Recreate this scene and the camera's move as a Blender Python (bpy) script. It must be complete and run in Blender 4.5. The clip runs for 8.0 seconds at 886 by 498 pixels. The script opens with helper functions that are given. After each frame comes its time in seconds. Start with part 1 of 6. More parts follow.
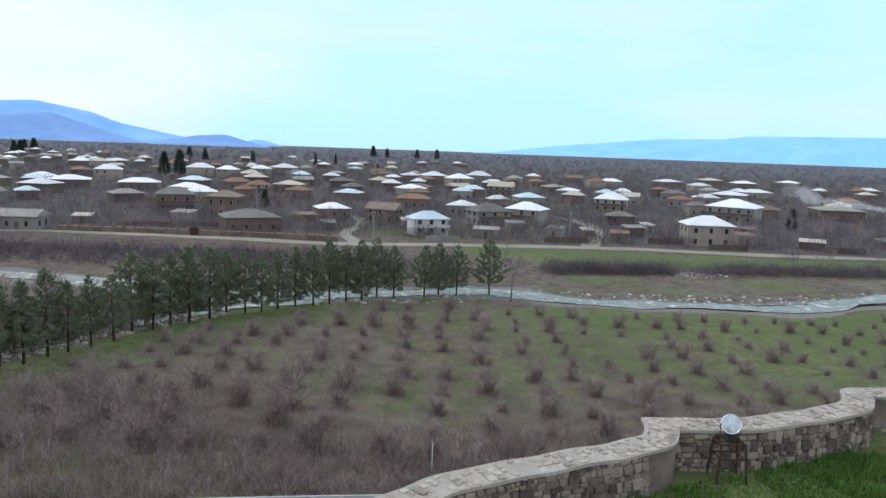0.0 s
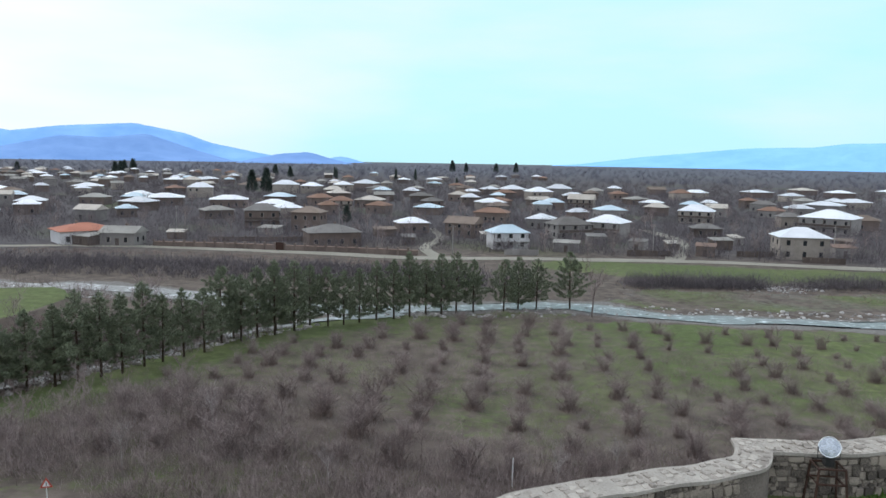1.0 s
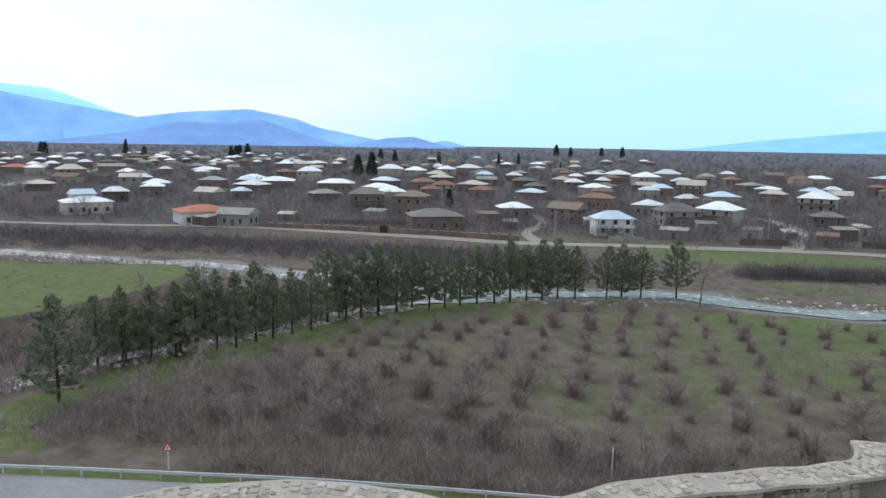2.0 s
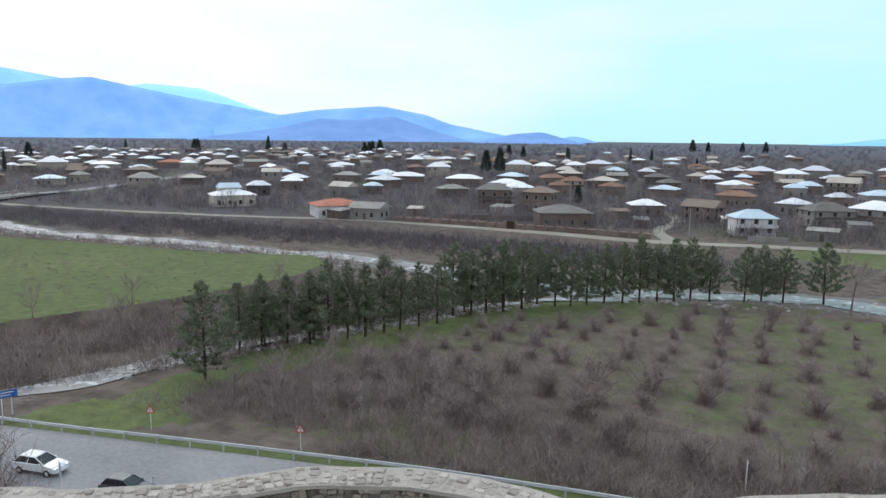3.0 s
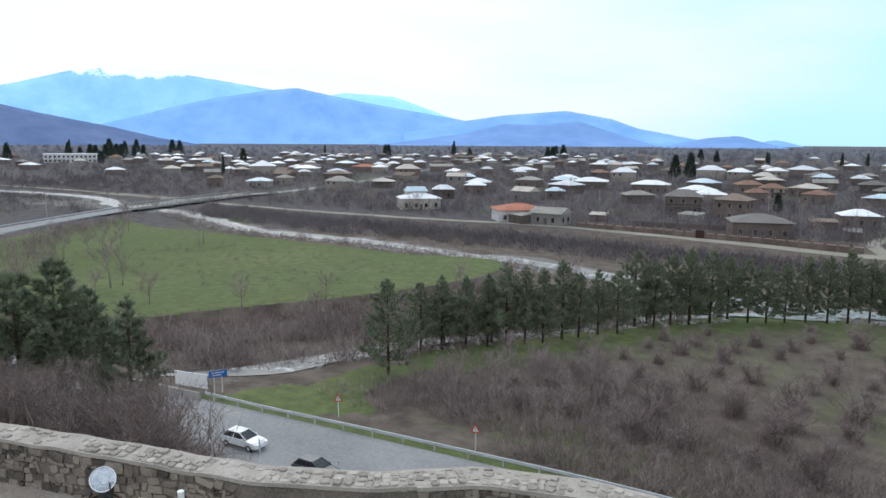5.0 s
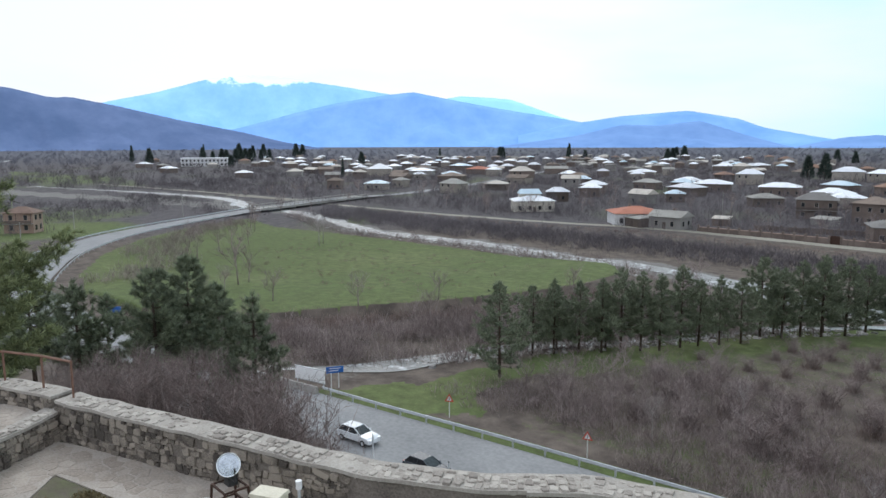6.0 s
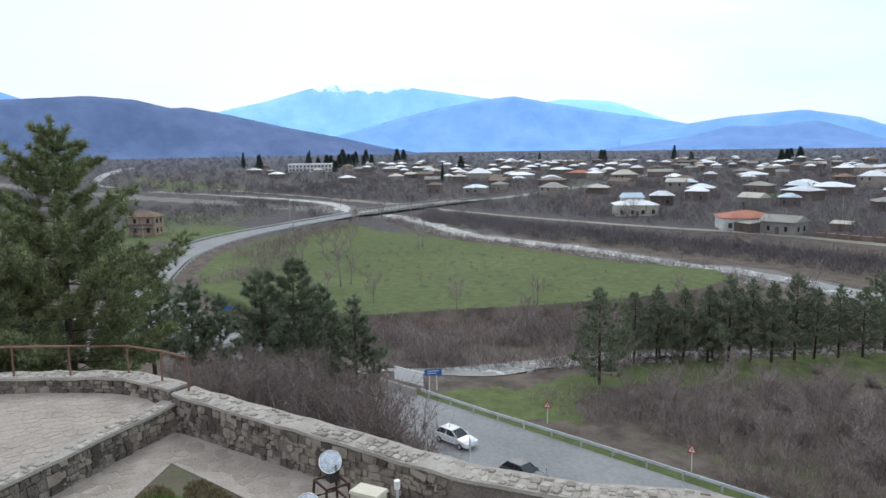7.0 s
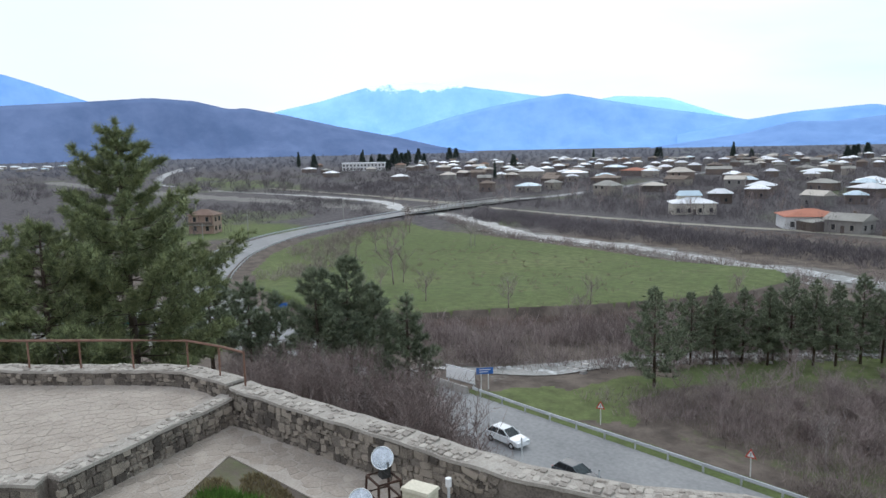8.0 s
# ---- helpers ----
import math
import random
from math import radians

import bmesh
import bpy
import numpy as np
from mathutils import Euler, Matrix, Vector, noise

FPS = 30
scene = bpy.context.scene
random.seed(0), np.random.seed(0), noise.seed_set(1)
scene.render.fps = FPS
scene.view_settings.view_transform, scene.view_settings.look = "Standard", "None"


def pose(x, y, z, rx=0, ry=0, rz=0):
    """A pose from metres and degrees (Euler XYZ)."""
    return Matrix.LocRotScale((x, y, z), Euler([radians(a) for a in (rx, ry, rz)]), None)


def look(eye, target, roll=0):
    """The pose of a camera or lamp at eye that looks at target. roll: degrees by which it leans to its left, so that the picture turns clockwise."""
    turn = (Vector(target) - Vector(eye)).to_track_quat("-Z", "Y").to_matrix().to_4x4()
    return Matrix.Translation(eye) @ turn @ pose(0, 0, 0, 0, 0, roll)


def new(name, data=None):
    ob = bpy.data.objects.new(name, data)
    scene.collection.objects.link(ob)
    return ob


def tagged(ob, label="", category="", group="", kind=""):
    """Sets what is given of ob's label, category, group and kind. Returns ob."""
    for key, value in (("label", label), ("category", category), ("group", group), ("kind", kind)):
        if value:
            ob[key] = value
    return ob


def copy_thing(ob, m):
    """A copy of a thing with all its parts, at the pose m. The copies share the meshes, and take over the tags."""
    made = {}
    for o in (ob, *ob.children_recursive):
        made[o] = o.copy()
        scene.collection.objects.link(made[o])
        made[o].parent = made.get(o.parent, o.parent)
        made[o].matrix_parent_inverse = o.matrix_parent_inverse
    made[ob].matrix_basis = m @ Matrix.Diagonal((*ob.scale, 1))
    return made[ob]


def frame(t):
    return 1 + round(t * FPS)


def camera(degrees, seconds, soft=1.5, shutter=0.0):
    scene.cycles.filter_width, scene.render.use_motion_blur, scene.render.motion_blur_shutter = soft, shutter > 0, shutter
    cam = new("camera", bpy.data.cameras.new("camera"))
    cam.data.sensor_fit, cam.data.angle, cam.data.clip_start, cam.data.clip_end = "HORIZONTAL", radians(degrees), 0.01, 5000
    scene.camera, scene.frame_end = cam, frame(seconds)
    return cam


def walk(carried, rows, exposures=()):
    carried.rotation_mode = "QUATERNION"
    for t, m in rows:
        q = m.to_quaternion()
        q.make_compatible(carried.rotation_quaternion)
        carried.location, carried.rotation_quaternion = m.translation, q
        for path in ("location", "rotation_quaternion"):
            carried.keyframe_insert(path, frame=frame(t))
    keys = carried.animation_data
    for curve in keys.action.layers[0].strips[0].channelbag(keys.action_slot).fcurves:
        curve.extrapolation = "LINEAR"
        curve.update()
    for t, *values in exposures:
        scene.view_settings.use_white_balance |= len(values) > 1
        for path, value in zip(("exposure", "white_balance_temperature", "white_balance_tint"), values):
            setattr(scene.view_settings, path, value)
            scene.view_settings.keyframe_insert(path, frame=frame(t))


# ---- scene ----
cam = camera(62.7, 8.0, soft=1.5)
EYE = (0.0, 0.0, 25.0)
# seconds, yaw, pitch, roll of a camera turning on the spot
ROWS = [
    (0.0, 0.30, -7.95, -1.99),
    (0.5, 2.21, -7.58, -1.51),
    (1.0, 6.46, -7.01, -0.98),
    (1.2, 7.90, -7.20, -0.80),
    (2.3, 17.56, -8.71, -0.84),
    (2.5, 19.76, -8.75, -0.72),
    (3.0, 24.50, -8.81, -0.64),
    (3.5, 27.87, -8.79, -0.54),
    (4.0, 31.15, -8.86, -0.44),
    (4.2, 32.43, -8.84, -0.36),
    (5.3, 41.35, -8.48, -0.20),
    (5.5, 43.11, -8.48, -0.04),
    (6.0, 47.62, -8.36, 0.18),
    (6.5, 51.64, -8.11, 0.57),
    (7.0, 55.36, -7.96, 0.85),
    (7.5, 58.22, -7.80, 1.14),
    (8.0, 59.45, -8.01, 1.23),
]
walk(cam, [(t, pose(*EYE, 90 + p, r, y)) for t, y, p, r in ROWS], [(0.0, 0.17, 6150, 10), (8.0, 0.17, 6150, 10)])

# ---- light: a bright overcast sky, a veiled sun ----
SUN_AZ, SUN_EL = 58.0, 40.0          # degrees to the left of +y, and up
world = bpy.data.worlds.new("overcast")
scene.world = world
world.use_nodes = True
wn, wl = world.node_tree.nodes, world.node_tree.links
wn.clear()
w_out, w_bg = wn.new("ShaderNodeOutputWorld"), wn.new("ShaderNodeBackground")
w_sky = wn.new("ShaderNodeTexSky")
w_sky.sky_type, w_sky.sun_disc = "NISHITA", False
w_sky.sun_elevation, w_sky.sun_rotation = radians(SUN_EL), radians(-SUN_AZ)
w_sky.dust_density = 2.0
w_co, w_map = wn.new("ShaderNodeTexCoord"), wn.new("ShaderNodeMapping")
w_map.inputs["Scale"].default_value = (1.0, 1.0, 4.5)
w_noise = wn.new("ShaderNodeTexNoise")
w_noise.inputs["Scale"].default_value, w_noise.inputs["Detail"].default_value = 2.2, 6.0
w_dot = wn.new("ShaderNodeVectorMath")
w_dot.operation = "DOT_PRODUCT"
az, el = radians(SUN_AZ), radians(SUN_EL - 14)
w_dot.inputs[1].default_value = (-math.sin(az) * math.cos(el), math.cos(az) * math.cos(el), math.sin(el))
w_glow = wn.new("ShaderNodeMapRange")
w_glow.inputs["From Min"].default_value, w_glow.inputs["From Max"].default_value = 0.62, 1.0
w_glow.inputs["To Max"].default_value = 0.72
w_add = wn.new("ShaderNodeMath")
w_add.operation = "MULTIPLY_ADD"
w_add.inputs[1].default_value = 0.95
w_ramp = wn.new("ShaderNodeValToRGB")
w_ramp.color_ramp.elements[0].position, w_ramp.color_ramp.elements[0].color = 0.42, (0.56, 0.92, 0.97, 1)
w_ramp.color_ramp.elements[1].position, w_ramp.color_ramp.elements[1].color = 1.0, (0.945, 0.94, 0.94, 1)
mid = w_ramp.color_ramp.elements.new(0.80)
mid.color = (0.82, 0.925, 0.95, 1)
w_mix = wn.new("ShaderNodeMix")
w_mix.data_type = "RGBA"
w_mix.inputs["Factor"].default_value = 0.93
w_gain = wn.new("ShaderNodeVectorMath")
w_gain.operation = "SCALE"
w_gain.inputs["Scale"].default_value = 0.10
wl.new(w_co.outputs["Generated"], w_map.inputs["Vector"])
wl.new(w_map.outputs["Vector"], w_noise.inputs["Vector"])
wl.new(w_co.outputs["Generated"], w_dot.inputs[0])
wl.new(w_dot.outputs["Value"], w_glow.inputs["Value"])
wl.new(w_noise.outputs["Fac"], w_add.inputs[0])
wl.new(w_glow.outputs["Result"], w_add.inputs[2])
wl.new(w_add.outputs["Value"], w_ramp.inputs["Fac"])
wl.new(w_sky.outputs["Color"], w_gain.inputs[0])
wl.new(w_gain.outputs["Vector"], w_mix.inputs["A"])
wl.new(w_ramp.outputs["Color"], w_mix.inputs["B"])
# the thick cloud overhead and behind is plain grey-white; the clear cyan band lies low over the plain
w_side, w_part, w_fin = wn.new("ShaderNodeVectorMath"), wn.new("ShaderNodeMapRange"), wn.new("ShaderNodeMix")
w_side.operation, w_fin.data_type = "DOT_PRODUCT", "RGBA"
w_side.inputs[1].default_value = (-math.sin(radians(18)), math.cos(radians(18)), 0.0)
w_part.inputs["From Min"].default_value, w_part.inputs["From Max"].default_value = 0.25, 0.75
w_fin.inputs["A"].default_value = (0.88, 0.93, 1.0, 1)
wl.new(w_co.outputs["Generated"], w_side.inputs[0])
wl.new(w_side.outputs["Value"], w_part.inputs["Value"])
wl.new(w_part.outputs["Result"], w_fin.inputs["Factor"])
wl.new(w_mix.outputs["Result"], w_fin.inputs["B"])
wl.new(w_fin.outputs["Result"], w_bg.inputs["Color"])
wl.new(w_bg.outputs["Background"], w_out.inputs["Surface"])
w_bg.inputs["Strength"].default_value = 0.97

sun = new("sun", bpy.data.lights.new("sun", "SUN"))
sun.data.energy, sun.data.angle, sun.data.color = 1.0, radians(25), (1.0, 0.97, 0.92)
az, el = radians(SUN_AZ), radians(SUN_EL)
sun.matrix_world = look((-math.sin(az) * math.cos(el) * 90, math.cos(az) * math.cos(el) * 90, 25 + math.sin(el) * 90), EYE)

# ---- materials ----


def material(name, low, high, rough=0.9, scale=3.0, fine=40.0, bump=0.3, metal=0.0, obj_vary=0.0, island_vary=0.0, spec=0.3):
    """Two-scale mottled surface between two colours, in object metres."""
    m = bpy.data.materials.new(name)
    m.use_nodes = True
    n, l = m.node_tree.nodes, m.node_tree.links
    b = n["Principled BSDF"]
    b.inputs["Roughness"].default_value, b.inputs["Metallic"].default_value = rough, metal
    b.inputs["Specular IOR Level"].default_value = spec
    geo = n.new("ShaderNodeNewGeometry")
    big, small = n.new("ShaderNodeTexNoise"), n.new("ShaderNodeTexNoise")
    big.inputs["Scale"].default_value, big.inputs["Detail"].default_value = scale, 5
    small.inputs["Scale"].default_value, small.inputs["Detail"].default_value = fine, 3
    for x in (big, small):
        l.new(geo.outputs["Position"], x.inputs["Vector"])
    add = n.new("ShaderNodeMath")
    add.operation = "ADD"
    l.new(big.outputs["Fac"], add.inputs[0])
    l.new(small.outputs["Fac"], add.inputs[1])
    value = add.outputs[0]
    if obj_vary or island_vary:
        v = n.new("ShaderNodeMath")
        v.operation, v.inputs[1].default_value = "MULTIPLY_ADD", obj_vary or island_vary
        if obj_vary:
            l.new(n.new("ShaderNodeObjectInfo").outputs["Random"], v.inputs[0])
        else:
            l.new(geo.outputs["Random Per Island"], v.inputs[0])
        l.new(value, v.inputs[2])
        shift = n.new("ShaderNodeMath")
        shift.operation, shift.inputs[1].default_value = "SUBTRACT", 0.5 * (obj_vary or island_vary)
        l.new(v.outputs[0], shift.inputs[0])
        value = shift.outputs[0]
    r = n.new("ShaderNodeMapRange")
    r.inputs["From Min"].default_value, r.inputs["From Max"].default_value = 0.65, 1.35
    l.new(value, r.inputs["Value"])
    mix = n.new("ShaderNodeMix")
    mix.data_type = "RGBA"
    mix.inputs["A"].default_value, mix.inputs["B"].default_value = (*low, 1), (*high, 1)
    l.new(r.outputs["Result"], mix.inputs["Factor"])
    l.new(mix.outputs["Result"], b.inputs["Base Color"])
    if bump:
        bp = n.new("ShaderNodeBump")
        bp.inputs["Strength"].default_value, bp.inputs["Distance"].default_value = bump, 0.02
        l.new(small.outputs["Fac"], bp.inputs["Height"])
        l.new(bp.outputs["Normal"], b.inputs["Normal"])
    return m


STONE = material("rubble_stone", (0.075, 0.064, 0.055), (0.33, 0.285, 0.235), 0.95, 2.5, 45, 0.6, obj_vary=0.75)
COPING = material("coping_stone", (0.25, 0.222, 0.195), (0.47, 0.43, 0.38), 0.95, 3, 40, 0.5, obj_vary=0.7)
MORTAR = material("lime_mortar", (0.09, 0.078, 0.067), (0.245, 0.212, 0.182), 0.97, 2, 30, 0.7)
MORTAR_PALE = material("pale_mortar", (0.27, 0.245, 0.215), (0.45, 0.415, 0.37), 0.97, 2, 30, 0.6)
PAVE_MORTAR = material("paving_mortar", (0.26, 0.228, 0.195), (0.44, 0.392, 0.345), 0.97, 1.5, 25, 0.5)
FLAG = material("flagstone", (0.245, 0.207, 0.172), (0.415, 0.362, 0.31), 0.9, 1.8, 25, 0.5, obj_vary=0.35)
GRASS = material("lawn_blade", (0.04, 0.10, 0.015), (0.11, 0.21, 0.035), 0.8, 0.8, 12, 0, island_vary=0.8)
DRYGRASS = material("dry_grass", (0.13, 0.10, 0.05), (0.26, 0.22, 0.12), 0.9, 1, 10, 0, island_vary=0.8)
SOIL = material("lawn_soil", (0.06, 0.085, 0.025), (0.19, 0.16, 0.09), 0.95, 0.9, 18, 0.6)
RUST = material("rusty_iron", (0.03, 0.017, 0.013), (0.10, 0.055, 0.04), 0.8, 8, 60, 0.3, 0.2)
RAILPAINT = material("brown_rail_paint", (0.13, 0.065, 0.045), (0.24, 0.14, 0.10), 0.6, 5, 40, 0.2)
CHROME = material("lamp_reflector", (0.75, 0.78, 0.80), (0.9, 0.92, 0.94), 0.30, 5, 30, 0, 1.0)
LENS = material("silvered_lens", (0.30, 0.34, 0.38), (0.62, 0.66, 0.70), 0.12, 14, 60, 0.25, 0.9)
BLACK = material("black_housing", (0.02, 0.02, 0.02), (0.05, 0.05, 0.05), 0.5, 5, 30, 0.1)
BEIGE = material("beige_enamel", (0.50, 0.46, 0.35), (0.66, 0.62, 0.50), 0.5, 4, 30, 0.1)
WHITEPAINT = material("white_paint", (0.66, 0.66, 0.66), (0.80, 0.80, 0.80), 0.5, 2, 20, 0.1)
BOARD_WHITE = material("fresh_white_board", (0.82, 0.82, 0.82), (0.88, 0.88, 0.88), 0.5, 2, 20, 0.05)
REDPAINT = material("red_paint", (0.42, 0.05, 0.03), (0.55, 0.09, 0.06), 0.5, 3, 30, 0.1)
BLUEPAINT = material("blue_sign", (0.02, 0.10, 0.36), (0.04, 0.15, 0.46), 0.5, 3, 30, 0.1)
ASPHALT = material("worn_asphalt", (0.19, 0.192, 0.195), (0.30, 0.30, 0.30), 0.85, 0.15, 3, 0.2)
TRACK = material("gravel_track", (0.20, 0.185, 0.15), (0.34, 0.32, 0.27), 0.95, 0.1, 1.5, 0.3)
SHOULDER = material("dirt_shoulder", (0.12, 0.10, 0.08), (0.24, 0.21, 0.17), 0.95, 0.3, 4, 0.4)
STEEL = material("galvanised_steel", (0.46, 0.48, 0.50), (0.62, 0.64, 0.66), 0.5, 1, 20, 0.1, 0.25)
CONCRETE = material("concrete", (0.25, 0.24, 0.22), (0.40, 0.385, 0.36), 0.9, 0.4, 8, 0.3)
BARK = material("pine_bark", (0.045, 0.032, 0.024), (0.12, 0.09, 0.07), 0.95, 2, 18, 0.6)
NEEDLE = material("pine_needles", (0.118, 0.146, 0.100), (0.265, 0.30, 0.19), 0.75, 0.7, 6, 0, island_vary=0.9)
NEEDLE_NEAR = material("pine_needles_near", (0.105, 0.13, 0.07), (0.33, 0.365, 0.17), 0.7, 0.9, 6, 0, island_vary=0.9)
TWIG = material("bare_twigs", (0.165, 0.131, 0.123), (0.37, 0.308, 0.29), 0.95, 0.08, 1.0, 0, island_vary=0.8)
TWIG_DARK = material("bush_heart", (0.145, 0.108, 0.095), (0.30, 0.23, 0.20), 0.95, 0.1, 1.0, 0, island_vary=0.7)
TWIG_SLOPE = material("slope_twigs", (0.15, 0.118, 0.107), (0.32, 0.255, 0.235), 0.95, 0.3, 2.0, 0, island_vary=0.8)
TWIG_PALE = material("pale_bark", (0.20, 0.175, 0.165), (0.42, 0.38, 0.36), 0.95, 0.5, 4, 0, island_vary=0.6)
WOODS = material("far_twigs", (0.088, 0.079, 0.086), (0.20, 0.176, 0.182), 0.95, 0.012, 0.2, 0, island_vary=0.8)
# the same bare twigs, with bluish distance haze mixed into their colour
HAZED_WOODS = material("haze_tinted_twigs", (0.105, 0.108, 0.135), (0.195, 0.19, 0.22), 0.95, 0.006, 0.1, 0, island_vary=0.8)
EVERGREEN = material("far_evergreen", (0.030, 0.046, 0.042), (0.080, 0.105, 0.085), 0.9, 0.05, 1.0, 0, island_vary=0.8)
GLASS_DARK = material("dark_window", (0.015, 0.017, 0.02), (0.04, 0.045, 0.05), 0.15, 1, 4, 0, spec=0.5)
TYRE = material("tyre_rubber", (0.015, 0.015, 0.015), (0.03, 0.03, 0.03), 0.8, 4, 30, 0.1)

ROOFS = {
    "white": material("pale_sheet_roof", (0.56, 0.58, 0.61), (0.82, 0.84, 0.87), 0.5, 0.15, 2, 0.05, obj_vary=0.8),
    "blue": material("bluish_sheet_roof", (0.42, 0.54, 0.62), (0.62, 0.72, 0.78), 0.5, 0.12, 2, 0.05, obj_vary=0.3),
    "grey": material("grey_slate_roof", (0.22, 0.21, 0.19), (0.36, 0.35, 0.32), 0.85, 0.3, 3, 0.2, obj_vary=0.4),
    "slate": material("dark_slate_roof", (0.13, 0.12, 0.11), (0.22, 0.21, 0.20), 0.85, 0.3, 3, 0.2, obj_vary=0.4),
    "brown": material("brown_tile_roof", (0.13, 0.10, 0.08), (0.25, 0.20, 0.165), 0.9, 0.3, 3, 0.2, obj_vary=0.4),
    "orange": material("orange_tile_roof", (0.19, 0.115, 0.082), (0.30, 0.19, 0.14), 0.9, 0.3, 3, 0.2, obj_vary=0.4),
    "red": material("red_tile_roof", (0.34, 0.13, 0.085), (0.45, 0.19, 0.125), 0.85, 0.3, 3, 0.2),
    "cream": material("weathered_sheet_roof", (0.40, 0.36, 0.31), (0.56, 0.52, 0.46), 0.7, 0.3, 3, 0.2, obj_vary=0.4),
    "rust": material("rusted_roof", (0.15, 0.10, 0.08), (0.24, 0.165, 0.13), 0.9, 0.5, 4, 0.2),
}
WALLS = {
    "white": material("white_render", (0.52, 0.52, 0.52), (0.70, 0.70, 0.70), 0.9, 0.4, 4, 0.1),
    "cream": material("cream_render", (0.25, 0.22, 0.185), (0.39, 0.355, 0.31), 0.9, 0.4, 4, 0.1, obj_vary=0.5),
    "grey": material("grey_block", (0.20, 0.19, 0.18), (0.33, 0.315, 0.295), 0.95, 0.4, 5, 0.2, obj_vary=0.5),
    "brick": material("dull_brick", (0.125, 0.098, 0.085), (0.225, 0.178, 0.152), 0.95, 0.4, 5, 0.2, obj_vary=0.5),
    "brown": material("brown_board", (0.085, 0.068, 0.058), (0.16, 0.128, 0.108), 0.95, 0.4, 5, 0.2, obj_vary=0.5),
    "pale": material("pale_yellow_render", (0.46, 0.43, 0.36), (0.62, 0.58, 0.50), 0.9, 0.4, 4, 0.1),
    "ruin": material("bare_red_brick", (0.29, 0.20, 0.16), (0.42, 0.31, 0.25), 0.95, 0.5, 5, 0.3),
}


# ---- mesh helpers ----
def mesh_of(name, verts, faces, mat, smooth=False):
    me = bpy.data.meshes.new(name)
    me.from_pydata([tuple(v) for v in verts], [], [tuple(int(i) for i in q) for q in faces])
    me.materials.append(mat)
    if smooth:
        me.polygons.foreach_set("use_smooth", [True] * len(me.polygons))
    me.update()
    return me


def put(name, me, parent=None, label="", m=None):
    ob = new(name, me)
    ob.parent = parent
    if m is not None:
        ob.matrix_basis = m
    return tagged(ob, label)


def thing(name, x=0.0, y=0.0, z=0.0, rz=0.0):
    ob = new(name)
    ob.matrix_basis = pose(x, y, z, 0, 0, rz)
    return ob


class Shape:
    """Collects boxes, prisms, tubes and sheets into one mesh."""

    def __init__(self):
        self.v, self.f = [], []

    def add(self, verts, faces):
        k = len(self.v)
        self.v += [tuple(p) for p in verts]
        self.f += [tuple(i + k for i in q) for q in faces]
        return self

    def box(self, x0, x1, y0, y1, z0, z1, taper=0.0):
        t = taper
        return self.add([(x0, y0, z0), (x1, y0, z0), (x1, y1, z0), (x0, y1, z0), (x0 + t, y0 + t, z1), (x1 - t, y0 + t, z1), (x1 - t, y1 - t, z1), (x0 + t, y1 - t, z1)],
                        [(3, 2, 1, 0), (4, 5, 6, 7), (0, 1, 5, 4), (1, 2, 6, 5), (2, 3, 7, 6), (3, 0, 4, 7)])

    def tube(self, pts, radii, n=6):
        pts = [Vector(p) for p in pts]
        k, ring = len(self.v), []
        for i, p in enumerate(pts):
            d = (pts[min(i + 1, len(pts) - 1)] - pts[max(i - 1, 0)]).normalized()
            a = d.orthogonal().normalized()
            b = d.cross(a)
            for j in range(n):
                w = 2 * math.pi * j / n
                self.v.append(tuple(p + radii[i] * (math.cos(w) * a + math.sin(w) * b)))
        for i in range(len(pts) - 1):
            for j in range(n):
                q = (j + 1) % n
                self.f.append((k + i * n + j, k + i * n + q, k + (i + 1) * n + q, k + (i + 1) * n + j))
        self.f.append(tuple(k + j for j in reversed(range(n))))
        self.f.append(tuple(k + (len(pts) - 1) * n + j for j in range(n)))
        return self

    def lathe(self, profile, n=16, axis=Matrix.Identity(4)):
        k = len(self.v)
        for r, z in profile:
            for j in range(n):
                w = 2 * math.pi * j / n
                self.v.append(tuple(axis @ Vector((r * math.cos(w), r * math.sin(w), z))))
        for i in range(len(profile) - 1):
            for j in range(n):
                q = (j + 1) % n
                self.f.append((k + i * n + j, k + i * n + q, k + (i + 1) * n + q, k + (i + 1) * n + j))
        return self

    def mesh(self, name, mat, smooth=False):
        return mesh_of(name, self.v, self.f, mat, smooth)


def part(name, shape, mat, parent, label="", smooth=False):
    return put(name, shape.mesh(name, mat, smooth), parent, label)


def sweep(pts, n):
    """n points at even steps along a smooth line through pts."""
    p = np.array(pts, float)
    p = np.vstack([2 * p[0] - p[1], p, 2 * p[-1] - p[-2]])
    out = []
    for i in range(1, len(p) - 2):
        for u in np.linspace(0, 1, 24, endpoint=False):
            a, b, c, d = p[i - 1], p[i], p[i + 1], p[i + 2]
            out.append(0.5 * (2 * b + (c - a) * u + (2 * a - 5 * b + 4 * c - d) * u ** 2 + (3 * b - a - 3 * c + d) * u ** 3))
    out = np.array(out + [p[-2]])
    s = np.r_[0, np.cumsum(np.linalg.norm(np.diff(out, axis=0), axis=1))]
    u = np.linspace(0, s[-1], n)
    return np.stack([np.interp(u, s, out[:, k]) for k in range(out.shape[1])], 1)


def normals_of(line):
    d = np.gradient(line[:, :2], axis=0)
    d /= np.linalg.norm(d, axis=1)[:, None]
    return np.stack([-d[:, 1], d[:, 0]], 1)


